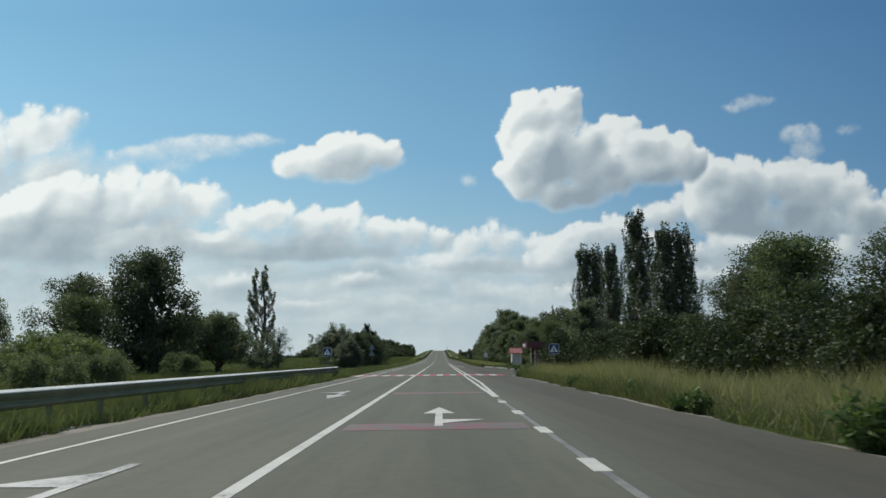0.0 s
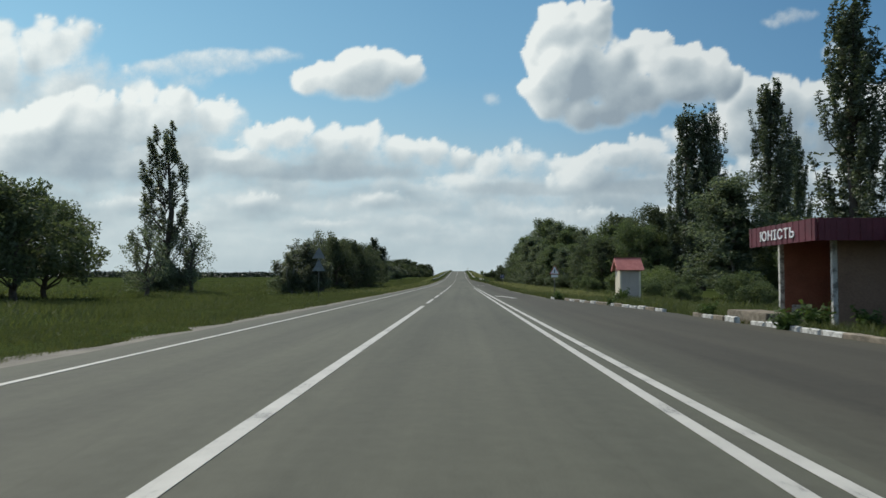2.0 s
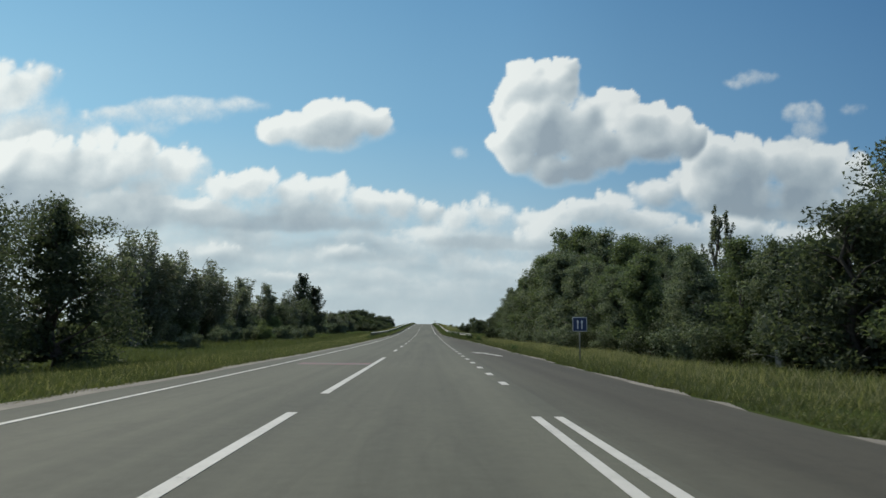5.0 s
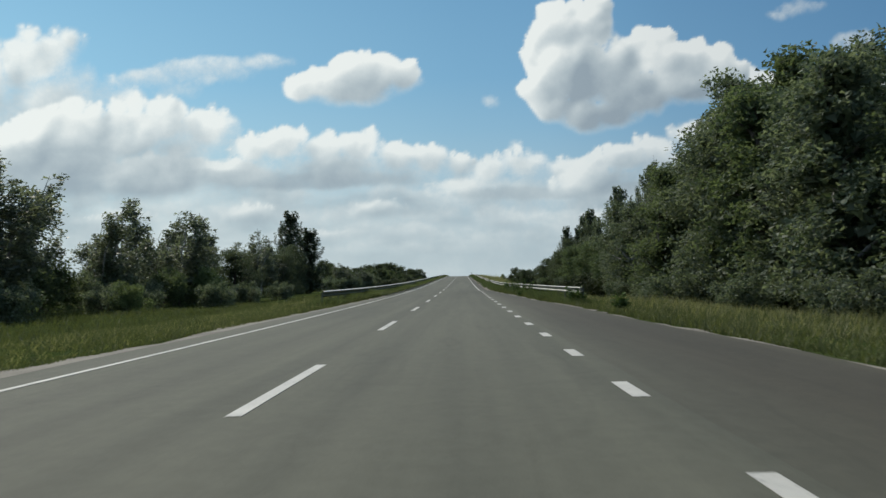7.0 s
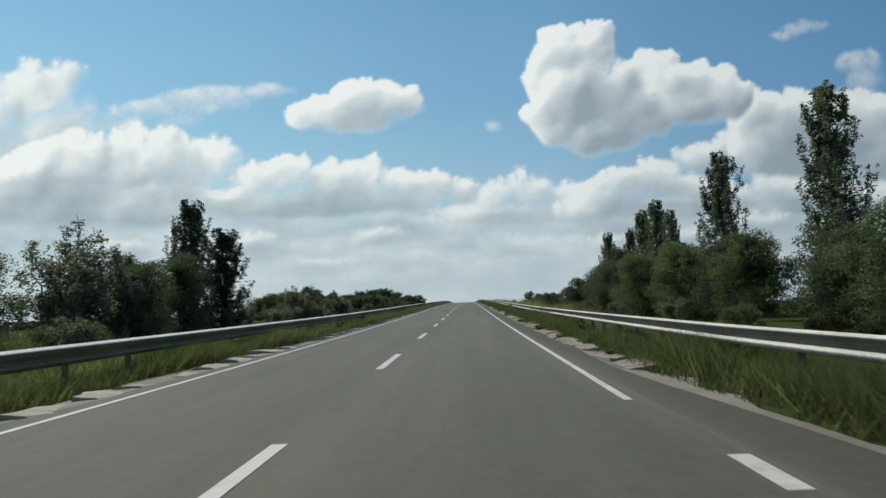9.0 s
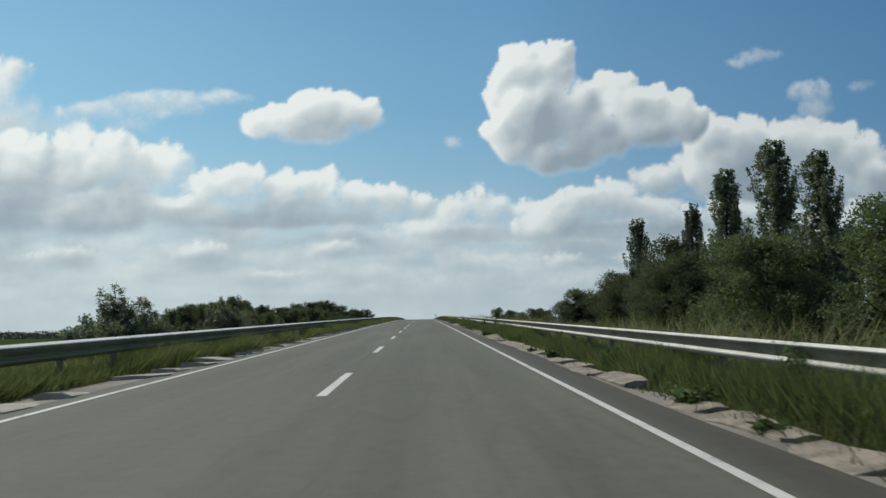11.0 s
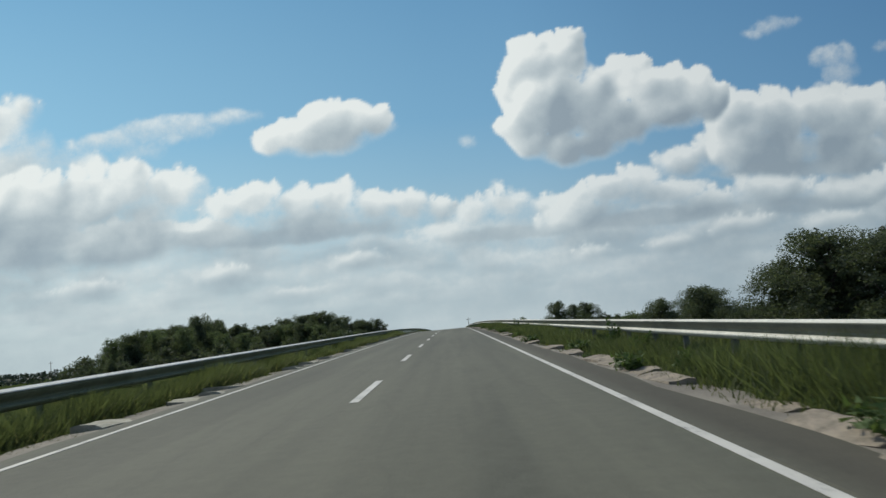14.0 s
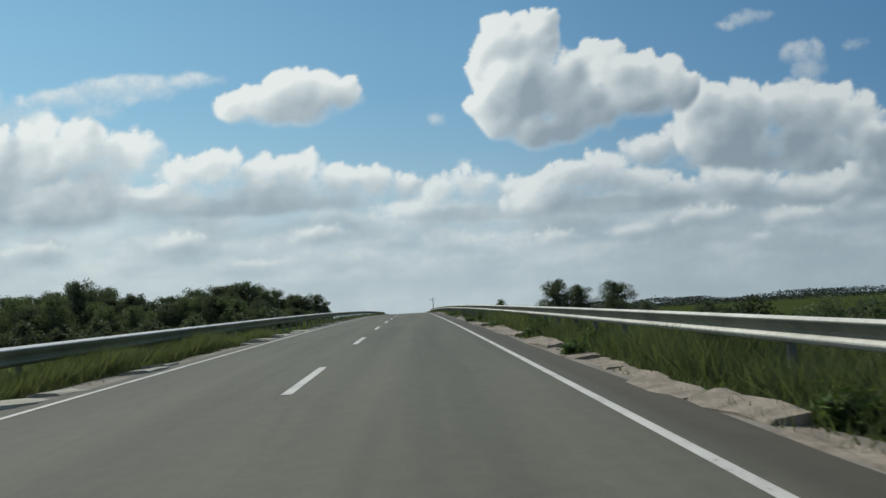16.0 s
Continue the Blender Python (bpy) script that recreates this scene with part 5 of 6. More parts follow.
WILLOW = Kind(broad_tree(117, 14, 10.5, 22100, M_LEAF_DARK, low=.05, name="willow", label="large willow with hanging dark foliage", group="willows", hang=1.0, lobe=(1.0, 1.9), n=70, size=.27), 14.8)
BARE = Kind(broad_tree(118, 8, 6, 2500, M_LEAF_SILVER, low=.2, core=0, name="sparse_tree", label="small thinly leafed tree with bare branches", group="sparse trees", lobe=(.5, 1.0), n=44, size=.18), 8.5)
ORCHARD = Kind(broad_tree(119, 9, 9.6, 11500, M_LEAF_FRESH, low=.26, core=200, label="low wide meadow tree with clear trunk", group="meadow trees", lobe=(1.0, 1.8), n=40, size=.28), 9.6)
BUSH_A = Kind(bush(121, leaves=7000, size=.12), 3.0)
BUSH_B = Kind(bush(122, 3.0, 4.4, 9000, M_LEAF_BUSH, label="bright yellow-green bush in meadow grass", size=.115), 3.0)
BUSH_C = Kind(bush(123, 3.0, 4.0, 9000, M_LEAF_HEDGE, label="dark green thicket bush", size=.10), 3.0)
BUSH_S = Kind(bush(124, 3.0, 3.8, 6500, M_LEAF_SILVER, label="grey-green willow bush with fine leaves", size=.14), 3.0)
BUSH_F = Kind(bush(125, 3.0, 4.0, 3000, M_LEAF_DARK, label="dark scrub bush in distant grass", group="distant bushes", size=.2), 3.0)

# right of the road: poplars by the bus stop
POP_B.at(35.0, 164.5, top=28.3, wide=1.15, turn=0)
POP_A.at(32.9, 134.0, top=23.6, wide=1.15)
POP_A.at(34.3, 121.0, top=27.6, wide=1.25, turn=70)
POP_B.at(36.5, 110.0, top=22.6, wide=1.3, turn=20)
POP_D.at(38.5, 141.0, top=19.0)
# far poplars on the right
POP_D.at(34.0, 329.7, top=24.3, wide=1.35)
POP_D.at(34.2, 358.5, top=24.5, wide=1.3)
POP_D.at(33.6, 388.8, top=22.9, wide=1.35)
POP_D.at(34.4, 401.5, top=23.0, wide=1.35)
POP_D.at(34.0, 381.9, top=20.0, wide=1.2)
POP_A.at(34.0, 410.5, top=20.4, wide=1.2)
POP_A.at(34.0, 433.5, top=22.4, wide=1.4)
# left poplars
POP_C.at(-36.0, 143.0, top=20.8, wide=1.75)
BUSH_S.at(-34.0, 141.5, 4.2, wide=.8)
BUSH_S.at(-37.5, 141.5, 3.2)
POP_A.at(-37.2, 357.2, top=20.4, wide=1.85)
POP_A.at(-34.5, 362.5, top=16.9, wide=2.7)

# left of the road, near the crossing
WILLOW.at(-33.8, 83.0, top=14.8, wide=.95)
BROAD_C.at(-43.0, 84.0, top=12.2, wide=1.0)
BROAD_B.at(-38.5, 77.0, top=9.0)
BROAD_A.at(-48.0, 74.0, top=8.5)
for x, y, t in ((-38.5, 106, 8.6), (-34.5, 112, 9.2), (-41.5, 116.5, 9.0), (-38, 122, 8.8), (-43, 112, 8.4), (-46, 120, 9.0)):
    ORCHARD.at(x, y, top=t)
BARE.at(-32.2, 141.5, top=8.2)
BARE.at(-31.0, 127.0, top=6.8)
for x, y, h in ((-16.5, 30, 2.2), (-20, 42, 2.6), (-25, 36, 3.2), (-30, 60, 3.4), (-24, 66, 2.4), (-14, 20, 2.0)):
    BUSH_A.at(x, y, h)
# left trees further on
for x, y, t, w in ((-19.6, 137.0, 6.0, 1.9), (-17.0, 138.5, 6.2, 1.8), (-18.6, 134.5, 5.0, 1.8), (-15.9, 137.5, 5.7, 1.5)):
    BIRCHES[int(y) % 3].at(x, y, top=t, wide=w)
BUSH_S.at(-19.2, 135.0, 2.5, wide=1.0)
BUSH_S.at(-16.4, 136.4, 2.3, wide=1.0)
for x, y, t in ((-19.0, 165, 7.9), (-16.8, 170, 7.8), (-19.5, 173, 8.2), (-15.8, 177, 7.2)):
    BROAD_C.at(x, y, top=t, wide=1.0)
for x, y, t in ((-32.8, 226.5, 13.8), (-36.5, 229.5, 14.4), (-34.6, 242.8, 13.4), (-33.8, 252.6, 13.2), (-38.5, 246, 13.0), (-32.7, 269, 10.8), (-37.0, 263, 12.4), (-36.7, 278.6, 12.6), (-33.6, 288, 12.1), (-36.2, 297.5, 12.9), (-44.4, 308, 14.4)):
    BIRCHES[int(y * 7) % 3].at(x, y, top=t, wide=1.6, turn=(y * 17) % 40 - 20)
for k in range(16):
    (BUSH_A, BUSH_S)[k % 2].at(-35.0 + 1.6 * math.sin(k * 2.3), 223 + k * 5.0, 4.2 + .8 * math.sin(k * 1.7), wide=1.05)
for x, y, t in ((-37, 329, 8.8), (-33, 334, 9.5), (-38, 342, 11.0), (-36, 350, 12.0), (-42, 318, 9.0), (-40, 295, 8.5)):
    BROAD_C.at(x, y, top=t)
BROAD_C.at(-34.0, 309.5, top=8.7, wide=1.25)
BROAD_B.at(-37.0, 303.0, top=8.0, wide=1.2)
BIRCH_B.at(-35.0, 325.5, top=13.4, wide=1.6)
BIRCH_A.at(-34.0, 332.0, top=11.4, wide=1.5)
for x, y, h in ((-25, 222, 1.9), (-26, 236, 2.0), (-28, 247, 3.0), (-27, 258, 2.6), (-29, 268, 2.6), (-27, 282, 3.2), (-28, 296, 3.2), (-30, 210, 2.0), (-28, 312, 3.0)):
    BUSH_S.at(x, y, h)
BUSH_B.at(-27.5, 55.0, 3.9, wide=1.2)
BUSH_B.at(-31.5, 58.0, 4.2, wide=1.1)
BUSH_B.at(-35.5, 62.0, 4.0, wide=1.2)
BUSH_B.at(-30.5, 288.0, top=5.5, wide=.75)
BUSH_B.at(-25.5, 258.0, 2.4)
BIRCH_B.at(-34.6, 403.0, top=10.4, wide=1.75)
BIRCH_A.at(-32.4, 404.5, top=8.8, wide=1.6)
BUSH_S.at(-31.0, 402.0, top=6.6, wide=.8)
BUSH_S.at(-35.0, 399.0, top=6.8)
BIRCH_A.at(-33.4, 439.5, top=10.8, wide=1.45)
BIRCH_B.at(-31.2, 441.0, top=9.2, wide=1.3)
BIRCH_C.at(-35.2, 440.5, top=9.2, wide=1.4)
BARE.at(-31.5, 446, top=8.6)
BUSH_S.at(-32.0, 441, 3.6)
BUSH_S.at(-34.5, 437, 3.2)
BUSH_S.at(-40.0, 412, top=6.5)
for x, y, h in ((-40, 470, 2.6), (-46, 490, 3.0), (-38, 520, 2.5), (-55, 530, 3.2), (-44, 560, 3.4)):
    BUSH_F.at(x, y, h)
# far wood on the left, highest in its middle
_rng = np.random.default_rng(77)
WOOD_X = [-127, -123, -119, -112, -104, -97, -90, -85, -78, -70, -64, -57, -50, -43, -36, -27, -24]
WOOD_TOP = [8.5, 13.0, 18.0, 19.6, 21.0, 20.6, 22.0, 19.6, 18.6, 18.0, 18.8, 20.4, 21.2, 18.6, 16.6, 14.6, 11.0]
for i in range(54):
    x = -124 + 99 * i / 53
    t = float(np.interp(x, WOOD_X, WOOD_TOP))
    (FAR_A, FAR_C, FAR_A)[i % 3].at(x + _rng.normal(0, .5), 668 + 14 * _rng.random(), top=t + _rng.normal(.5, .7), wide=.72)
    if i % 2 == 0:
        low = _rng.uniform(.55, .80) if x > -104 else .9
        (FAR_B, FAR_A, FAR_B)[(i // 2) % 3].at(x + _rng.normal(0, 1), 652 + 8 * _rng.random(), top=7 + (t - 7) * low, wide=.95)
    if i % 6 == 1:
        BUSH_F.at(x + _rng.normal(0, 1), 644 + 4 * _rng.random(), top=_rng.uniform(10.5, 12.5), wide=1.2)
FAR_A.at(-91.0, 664, top=24.2, wide=.7)
BIRCH_C.at(-120.0, 660, top=14.5, wide=1.3)
for x, y, t in ((-101, 602, 7.6), (-97, 600, 8.0), (-91, 598, 9.6), (-106, 606, 5.8), (-112, 610, 5.6), (-119, 612, 5.8), (-88, 600, 8.2)):
    BUSH_F.at(x, y, top=t, wide=.8)

# right: hedge and trees before the crossing
for i in range(18):
    y = 20 + i * 3.1
    x = 14.2 + 1.5 * math.sin(i * 1.7)
    BUSH_C.at(x, y, 4.3 + .3 * math.sin(i * 2.3), wide=1.1)
for i in range(8):
    BUSH_C.at(18.5 + 1.3 * math.sin(i * 2.1), 24 + i * 7.0, 5.2 + .35 * math.sin(i * 1.3), wide=1.1)
for x, y, t in ((23.5, 47, 9.6), (26, 54, 10.6), (30, 62, 11.0), (25.5, 60, 8.4), (33, 74, 8.6), (29, 84, 6.4), (26, 74, 5.8), (27, 40, 9.0)):
    (BROAD_C, BROAD_B)[int(y) % 2].at(x, y, top=t)
# trees behind shelter and hut
for x, y, t in ((25, 92, 4.6), (29, 99, 5.6), (27, 108, 5.4), (29, 117, 6.0), (32, 128, 8.0), (27, 153, 3.4), (24, 172, 9.0), (27, 166, 10.5), (31, 170, 13.5), (26, 176, 12.0), (29, 184, 13.5)):
    (BROAD_C, BROAD_B, BROAD_A)[int(x + y) % 3].at(x, y, top=t, wide=1.05)
for x, y, t in ((40, 126, 8.0), (40, 146, 9.5), (34, 176, 13.5), (40, 156, 4.5), (23, 184, 9.5), (22, 170, 8.5)):
    FAR_A.at(x, y, top=t, wide=1.05)
SILVER_A.at(26.5, 128.5, top=12.6, wide=1.5)
for x, y, t in ((37, 152, 7.5), (34, 141, 7.5), (33, 134, 7.0), (35, 126, 7.0), (36.5, 117, 7.0), (39, 160, 6.5)):
    BROAD_C.at(x, y, top=t, wide=1.2)
for x, y, h in ((20.5, 132, 2.9), (21.5, 139, 3.2), (20, 145, 3.0), (22.5, 151, 3.2)):
    BUSH_B.at(x, y, h, wide=1.15)
for x, y, h in ((19, 96, 2.0), (17.5, 101, 1.7), (16, 110, 1.6), (15.5, 118, 1.8), (21, 112, 2.6), (19, 122, 2.4), (18, 158, 2.2), (18.5, 166, 2.6)):
    BUSH_A.at(x, y, h)
# forest wall on the right
FOREST_Y, FOREST_H = [190, 205, 220, 230, 240, 247, 256, 262, 268, 274, 284, 296], [8.5, 9.0, 9.2, 11.4, 13.5, 14.0, 12.8, 10.4, 9.4, 10.4, 9.6, 8.0]
for i in range(21):
    y = 190 + i * 4.3
    x = float(np.interp(y, [190, 205, 240, 262, 295], [22.0, 20.0, 18.5, 16.5, 16.5])) + 1.1 * math.sin(i * 2.7)
    h = float(np.interp(y, FOREST_Y, FOREST_H)) + 0.5 * math.sin(i * 1.9)
    (SILVER_A, SILVER_B, SILVER_A)[i % 3].at(x, y, h, wide=1.2)
    (BUSH_C, BUSH_S)[i % 2].at(x - 3.2 + .6 * math.sin(i * 3.3), y + 2.0, 2.4 + .7 * math.sin(i * 1.1), wide=1.1)
for i in range(11):
    y = 190 + i * 8.4
    (FAR_B, FAR_A)[i % 2].at(25 + 2 * math.sin(i * 1.3), y, float(np.interp(y, FOREST_Y, FOREST_H)) * .97 + math.sin(i * 2.2), wide=.95)
for i in range(6):
    FAR_A.at(34 + 2.5 * math.sin(i), 190 + i * 11.0, 12.2 + math.sin(i * 1.7), wide=1.1)
POP_C.at(38.0, 237.0, top=18.9, wide=1.5)
for k, (x, y, t) in enumerate(((23.2, 263, 20.4), (24, 256.5, 19.8), (26, 250, 18.3), (29, 245, 16.8), (31, 240, 15.8), (27.5, 258, 19.0), (24.5, 269, 17.0), (22.5, 274, 14.8), (24, 281, 12.8), (33, 234, 14.0), (30, 232, 13.2), (27, 239, 15.0))):
    (SILVER_A, SILVER_B)[k % 2].at(x, y, top=t, wide=1.12)
BIRCH_B.at(21.8, 284.6, top=17.0, wide=.68)
BIRCH_A.at(22.8, 289.5, top=16.4, wide=.7)
# lower growth and trees among the far poplars on the right
for x, y, t in ((27, 308, 9.5), (29, 318, 9.0), (27, 332, 10.0), (30, 345, 11.0), (28, 356, 11.5), (31, 368, 12.8), (29, 382, 12.5), (32, 394, 13.6), (30, 404, 13.2), (33, 413, 16.2), (36, 422, 15.0), (28.5, 408, 12.5), (30, 418, 11.5), (33, 442, 13.6), (36, 451, 15.0), (40, 458, 14.0)):
    (BROAD_C if y > 400 else (BROAD_C, BROAD_B, BROAD_A)[int(y) % 3]).at(x, y, top=t, wide=1.05)
for x, y, t in ((38, 312, 11), (38, 338, 12), (39, 364, 13), (40, 390, 14.5), (38, 404, 15.0), (40, 432, 14.0), (44, 446, 14)):
    FAR_A.at(x, y, top=t, wide=1.1)
for x, y, t, w in ((33.0, 472.6, 13.2, 1.35), (36.0, 469.0, 12.4, 1.3), (31.0, 476.5, 10.8, 1.3), (38.0, 480.0, 11.5, 1.3)):
    BROAD_C.at(x, y, top=t, wide=w)
for x, y, t in ((24.5, 480, 9.2), (27, 486, 9.4), (23, 489, 8.6), (29, 493, 9.0)):
    BROAD_C.at(x, y, top=t, wide=1.2)
for x, y, h in ((28.5, 473, 3.6), (30.0, 480, 3.4)):
    BUSH_C.at(x, y, h, wide=1.2)
for x, y, h in ((24, 312, 2.4), (22, 322, 2.2), (23, 336, 2.6), (21, 300, 2.4), (25, 350, 3.0), (24, 366, 3.0), (25, 380, 3.2), (26, 420, 3.0), (27, 436, 2.8), (28, 452, 3.0), (29, 484, 2.6), (31, 494, 3.2), (27, 504, 2.8), (33, 512, 2.4), (38, 498, 4.2)):
    (BUSH_C, BUSH_A, BUSH_S)[int(y) % 3].at(x, y, h)
for x, y, h in ((36, 530, 3.0), (31, 545, 2.8), (40, 556, 3.4), (46, 580, 3.0), (52, 530, 3.2), (60, 560, 2.8)):
    BUSH_F.at(x, y, h)
for x, y, t in ((19.5, 512, 8.5), (22.0, 514, 7.6), (25.6, 509, 7.9), (17.5, 522, 7.6), (15.5, 527, 7.5), (29, 524, 6.4), (33, 531, 6.0), (38, 538, 5.8), (27, 540, 6.8)):
    (BUSH_C, BUSH_A)[int(y) % 2].at(x, y, top=t, wide=1.0)
BROAD_C.at(31.7, 576.5, top=11.9, wide=1.0)
BROAD_C.at(31.0, 620.0, top=14.4, wide=.95)
BROAD_C.at(36.5, 622.0, top=13.0, wide=1.1)
FAR_B.at(27.5, 690.0, top=12.0, wide=.8)
FAR_A.at(20.0, 742.0, top=11.8, wide=.7)
for x, y, t in ((44, 600, 8.6), (50, 640, 9.0), (39, 660, 9.4), (60, 610, 8.0)):
    BUSH_F.at(x, y, top=t)


def far_belt(name, x0, x1, y0, y1, h, n, seed, label):
    """A far belt of woods: clumps of leaves over a low bank."""
    rng = np.random.default_rng(seed)
    x = rng.uniform(x0, x1, n)
    y = rng.uniform(y0, y1, n) + (y1 - y0) * (.8 * np.sin(x * .013 + seed) + .35 * np.sin(x * .041))
    z = ground_z(x, y) + h * rng.random(n) * (0.7 + 0.3 * np.sin(x * .017 + seed) * np.sin(x * .051))
    tagged(new(name, leaf_mesh(name, np.stack([x, y, z], -1), max(1.3, h * .17), M_LEAF_FAR, rng)), label, "woods", kind="stuff")


far_belt("far_woods", -1500, -60, 1150, 1230, 10, 34000, 1, "dark belt of woods along the left horizon")
far_belt("far_woods", 60, 1900, 1500, 1600, 14, 36000, 2, "dark belt of woods along the right horizon")
far_belt("far_woods", -420, -120, 420, 470, 4.6, 15000, 3, "low scrub at the far meadow edge")
far_belt("far_woods", -700, -90, 700, 760, 6.0, 12000, 4, "low scrub at the far meadow edge")
far_belt("far_woods", 120, 900, 1050, 1080, 5.0, 11000, 5, "low scrub at the far field edge")


# ---- grass and weeds ----
def grass(name, y0, y1, d0, d1, side, per_m2, h0, h1, mat, seed, width=.03, label="", power=1.0, clump=0.5):
    """Blades on the verge, from d0 to d1 metres outside the pavement edge."""
    rng = np.random.default_rng(seed)
    n = int((y1 - y0) * (d1 - d0) * per_m2)
    y = rng.uniform(y0, y1, n)
    d = d0 + (d1 - d0) * rng.random(n) ** power
    x = right_edge(y) + d if side > 0 else left_edge(y) - d
    keep = (np.sin(x * 2.1 + y * .7) * np.sin(y * 1.3 - x * .9) + rng.normal(0, .6, n)) > -clump
    x, y = x[keep], y[keep]
    n = len(x)
    z = ground_z(x, y) - .02
    h = rng.uniform(h0, h1, n) * (0.75 + .35 * np.sin(x * .9 + y * .31) * np.sin(y * .53))
    a = rng.uniform(0, 2 * math.pi, n)
    w = width * rng.uniform(.6, 1.5, n)
    lean = rng.normal(0, .5, (n, 2)) * h[:, None] + np.array([.10, .02]) * h[:, None]
    p = np.stack([x, y, z], -1)
    side_v = np.stack([np.cos(a), np.sin(a), 0 * a], -1) * w[:, None]
    tip = p + np.concatenate([lean, h[:, None]], 1)
    v = np.stack([p - side_v, p + side_v, tip], 1).reshape(-1, 3)
    me = mesh_np(name, v, np.arange(3 * n).reshape(n, 3), mat)
    tagged(new(name, me), label, "grass", kind="stuff")


LUSH, TALL = "lush green verge grass", "tall seeding grass on the verge"
grass("verge_grass", 0, 60, .8, 3.2, -1, 120, .22, .55, M_GRASS, 31, .016, LUSH, 1.0)
grass("verge_grass", 0, 120, .5, 7, -1, 190, .08, .24, M_GRASS, 1, .010, LUSH, 1.3)
grass("verge_grass", 120, 250, .5, 7, -1, 160, .10, .28, M_GRASS, 21, .012, LUSH, 1.3)
grass("verge_grass", 0, 60, .3, 6, 1, 140, .30, .80, M_GRASS, 2, .014, LUSH, 1.1)
grass("seed_grass", 4, 60, 1.6, 7.5, 1, 150, .80, 1.5, M_DRY, 3, .011, TALL)
grass("seed_grass", 4, 60, .5, 2.4, 1, 60, .35, .8, M_DRY, 66, .009, TALL)
grass("verge_grass", 58, 112, .3, 9, 1, 120, .2, .55, M_GRASS, 4, .016, LUSH, 1.2)
grass("verge_grass", 110, 280, .35, 8, 1, 130, .12, .38, M_GRASS, 5, .012, LUSH, 1.3)
grass("seed_grass", 110, 250, 2.2, 9, 1, 30, .32, .70, M_DRY, 6, .010, TALL)
grass("seed_grass", 125, 282, .6, 4.0, 1, 45, .16, .36, M_DRY, 63, .009, "fine seeding grass on the verge")
grass("seed_grass", 125, 250, .7, 5.0, -1, 45, .14, .34, M_DRY, 64, .009, "fine seeding grass on the verge")
grass("gutter_grass", 277, 545, .15, .80, 1, 240, .05, .24, M_GRASS, 51, .014, "small tufts between gutter slabs", 1.0, .1)
grass("gutter_grass", 262, 545, .15, .9, -1, 110, .04, .16, M_GRASS, 52, .014, "small tufts between edging slabs", 1.0, .1)
grass("verge_grass", 276, 500, .50, 2.6, 1, 330, .14, .40, M_LUSH, 7, .012, LUSH, 1.1)
grass("seed_grass", 290, 415, 1.9, 4.4, 1, 34, .8, 1.35, M_DRY, 8, .012, "pale reeds and seeding grass beyond the rail")
grass("verge_grass", 246, 500, .70, 2.2, -1, 420, .12, .34, M_LUSH, 9, .010, LUSH, 1.0)
grass("seed_grass", 246, 500, .75, 1.7, -1, 110, .22, .52, M_DRY, 61, .007, "fine seeding grass before the guard rail")
grass("reeds", 326, 362, 3.0, 5.6, 1, 30, 1.0, 1.6, M_DRY, 45, .012, "tall pale reeds beyond the guard rail")
grass("seed_grass", 245, 500, 2.4, 6, -1, 8, .4, .7, M_DRY, 10, .012, TALL)
grass("rail_grass", 243, 500, 1.55, 2.6, -1, 160, .40, .62, M_LUSH, 62, .014, "rough grass behind the guard rail")
grass("rail_grass", 243, 500, .90, 1.42, -1, 1150, .46, .72, M_LUSH, 41, .011, "tall grass under the guard rail")
grass("rail_grass", 270, 500, .75, 1.85, 1, 760, .46, .78, M_LUSH, 42, .012, "tall grass under the guard rail")
grass("rail_grass", 238, 272, .6, 2.05, 1, 420, .46, .76, M_LUSH, 44, .012, "tall grass under the guard rail")
grass("rail_grass", 0, 52, .4, 1.4, -1, 280, .45, .80, M_LUSH, 43, .014, "tall grass under the guard rail")
grass("meadow_grass", 40, 300, 6, 28, -1, 24, .25, .55, M_GRASS, 11, .022, "rough meadow grass")
grass("meadow_grass", 60, 420, 28, 90, -1, 3.5, .3, .7, M_GRASS, 65, .06, "rough meadow grass")
grass("meadow_grass", 0, 300, 8, 16, 1, 7, .3, .7, M_GRASS, 12, .04, "rough meadow grass")
grass("meadow_grass", 300, 500, 5, 20, -1, 9, .3, .8, M_GRASS, 13, .045, "rough grass on the embankment")
grass("meadow_grass", 300, 560, 1.8, 14, 1, 26, .4, .9, M_GRASS, 14, .03, "rough grass on the embankment")
grass("far_grass", 530, 660, .5, 6, -1, 16, .2, .5, M_GRASS, 15, .05, LUSH)
grass("far_grass", 530, 660, .5, 6, 1, 16, .2, .5, M_GRASS, 16, .05, LUSH)


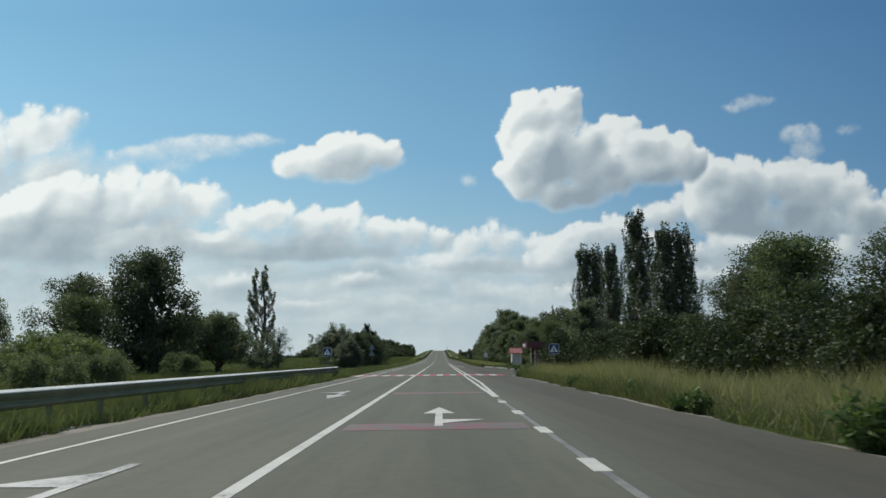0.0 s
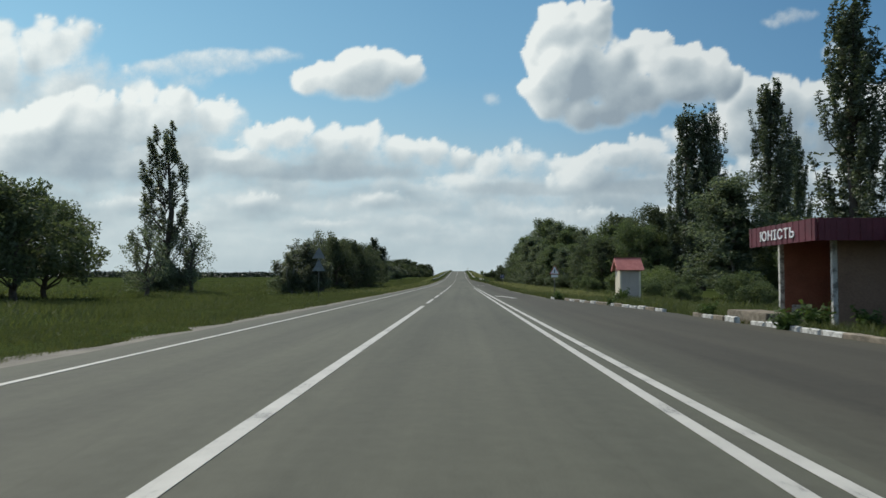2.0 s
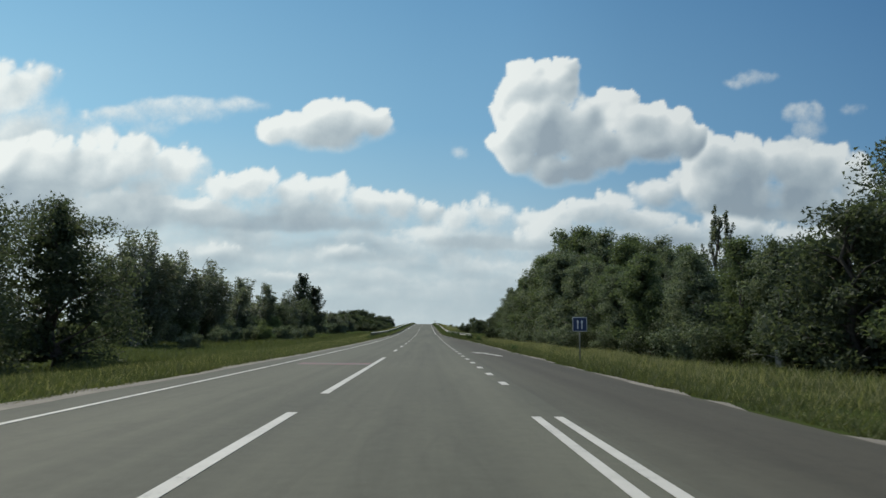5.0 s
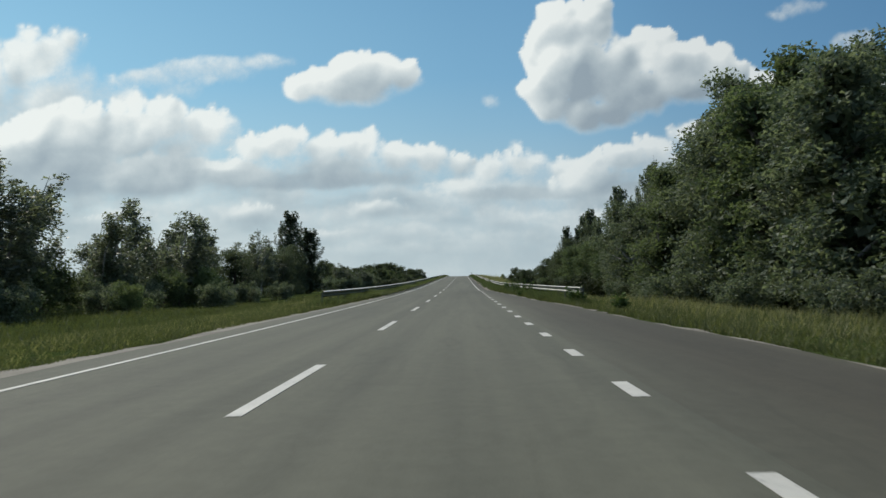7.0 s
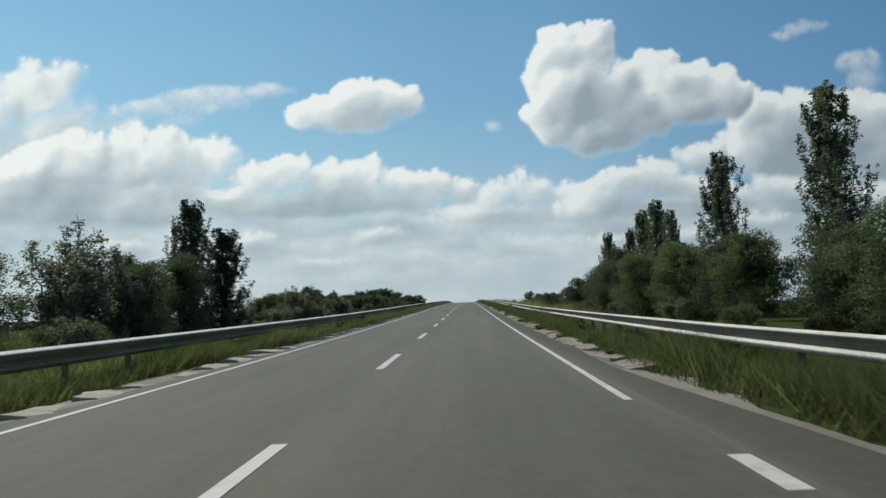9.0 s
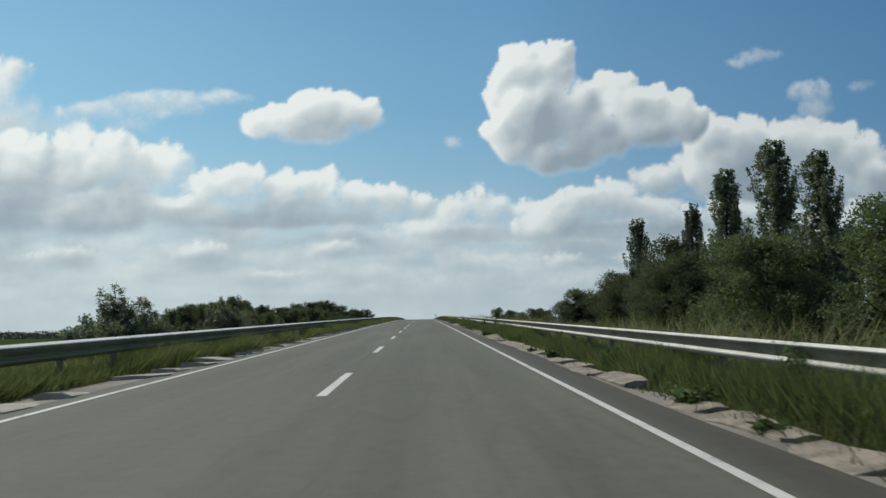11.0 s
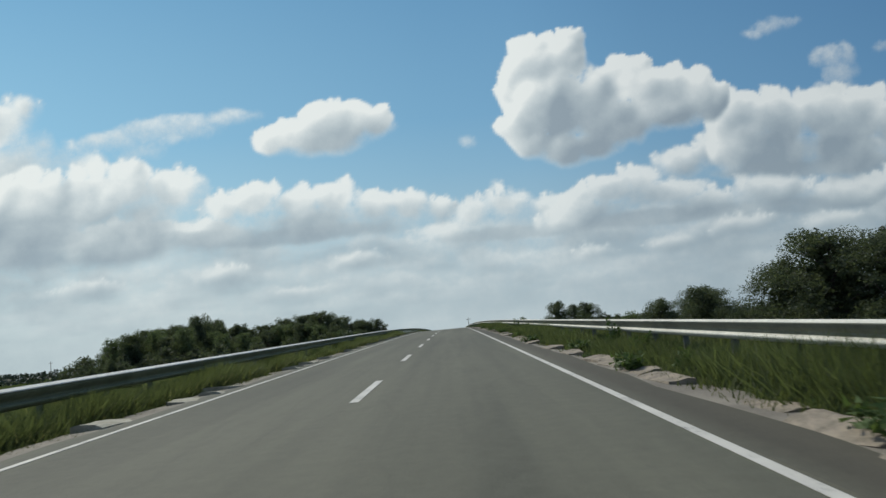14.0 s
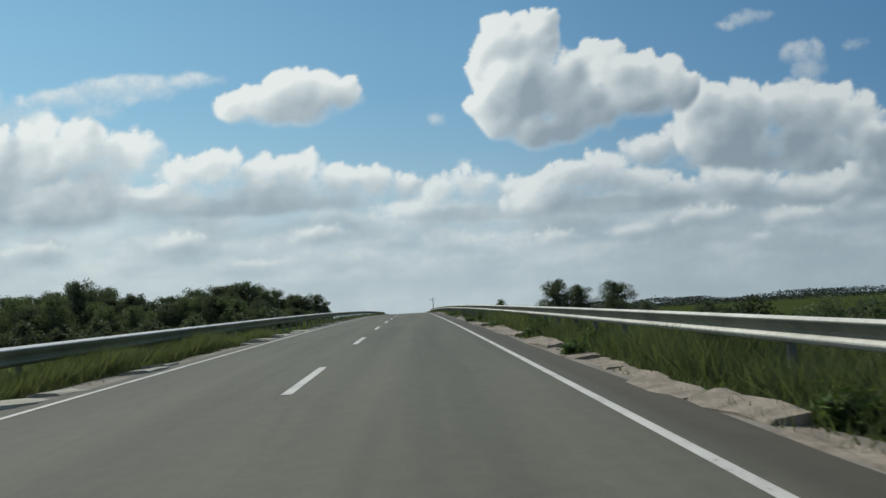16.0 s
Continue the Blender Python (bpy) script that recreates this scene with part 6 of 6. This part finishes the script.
def weed(seed, h, leaves, label):
    """A broad-leaved weed: stems with large drooping leaves."""
    rng = np.random.default_rng(seed)
    ob = thing("weed", pose(0, 0, 0), label, "weed", "roadside weeds")
    limbs, pts = [], []
    for i in range(14):
        a, r = rng.uniform(0, 2 * math.pi), rng.uniform(.05, .42)
        p = (math.cos(a) * r, math.sin(a) * r, h * rng.uniform(.45, 1.0))
        limbs.append((curve_to((0, 0, -.1), p, rng, .05, 4), .012, .004))
        for _ in range(leaves // 14):
            f = rng.uniform(.3, 1.0)
            pts.append(np.array(p) * np.array([f, f, f ** 1.3]) + rng.normal(0, .06, 3))
    pts = np.array(pts)
    pts[:, 2] = np.maximum(pts[:, 2], .04)
    tagged(part("stemwork", limb_mesh("stemwork", limbs, M_WEED, 5), ob), kind="stuff")
    part("leaves", leaf_mesh("leaves", pts, .10, M_WEED, rng, 1.7), ob)
    return ob


WEED_A = Kind(weed(201, .75, 500, "leafy green weed at the asphalt edge"), .8)
WEED_B = Kind(weed(202, .55, 340, "low leafy weed clump"), .6)
for x, y, h in ((5.55, 9.3, .85), (5.75, 9.8, .7), (5.6, 15.6, .62), (5.5, 16.6, .5), (5.9, 22, .6), (5.7, 31, .6), (8.2, 77, .7), (8.35, 71, .6), (8.4, 83.5, .6), (7.3, 94, .5), (6.0, 104, .6), (10.0, 103.6, .9), (6.2, 196, .5), (6.4, 233, .7), (5.6, 239, .9), (5.2, 252, .55), (4.35, 256, .6), (4.25, 261, .55), (4.2, 266, .5), (9.6, 78.3, .8), (10.8, 77.9, .7)):
    WEED_A.at(x, y, h, wide=1.2)
WEED_C = Kind(weed(203, 1.3, 300, "tall thin weed with small leaves beside the rail"), 1.35)
for x, y, h in ((4.95, 254, 1.2), (4.75, 257, 1.3), (4.5, 260.5, 1.15), (4.3, 264, 1.3), (4.1, 267.5, 1.2), (3.75, 302, .95), (3.8, 331, 1.0), (3.7, 362, .95), (3.75, 371, 1.05), (3.8, 396, 1.0), (3.7, 428, .95), (3.75, 455, 1.0)):
    WEED_C.at(x, y, h, wide=.75)
for k in range(60):
    y = 279 + k * 4.1 + 1.5 * math.sin(k * 2.7)
    WEED_B.at(2.95 + .28 * math.sin(k * 1.9), y, .26 + .12 * math.sin(k * 3.1), wide=1.3)
for k in range(40):
    y = 280 + k * 5.9 + 2 * math.sin(k * 1.7)
    WEED_A.at(3.55 + .2 * math.sin(k * 2.3), y, .46 + .14 * math.sin(k * 1.3), wide=.9)
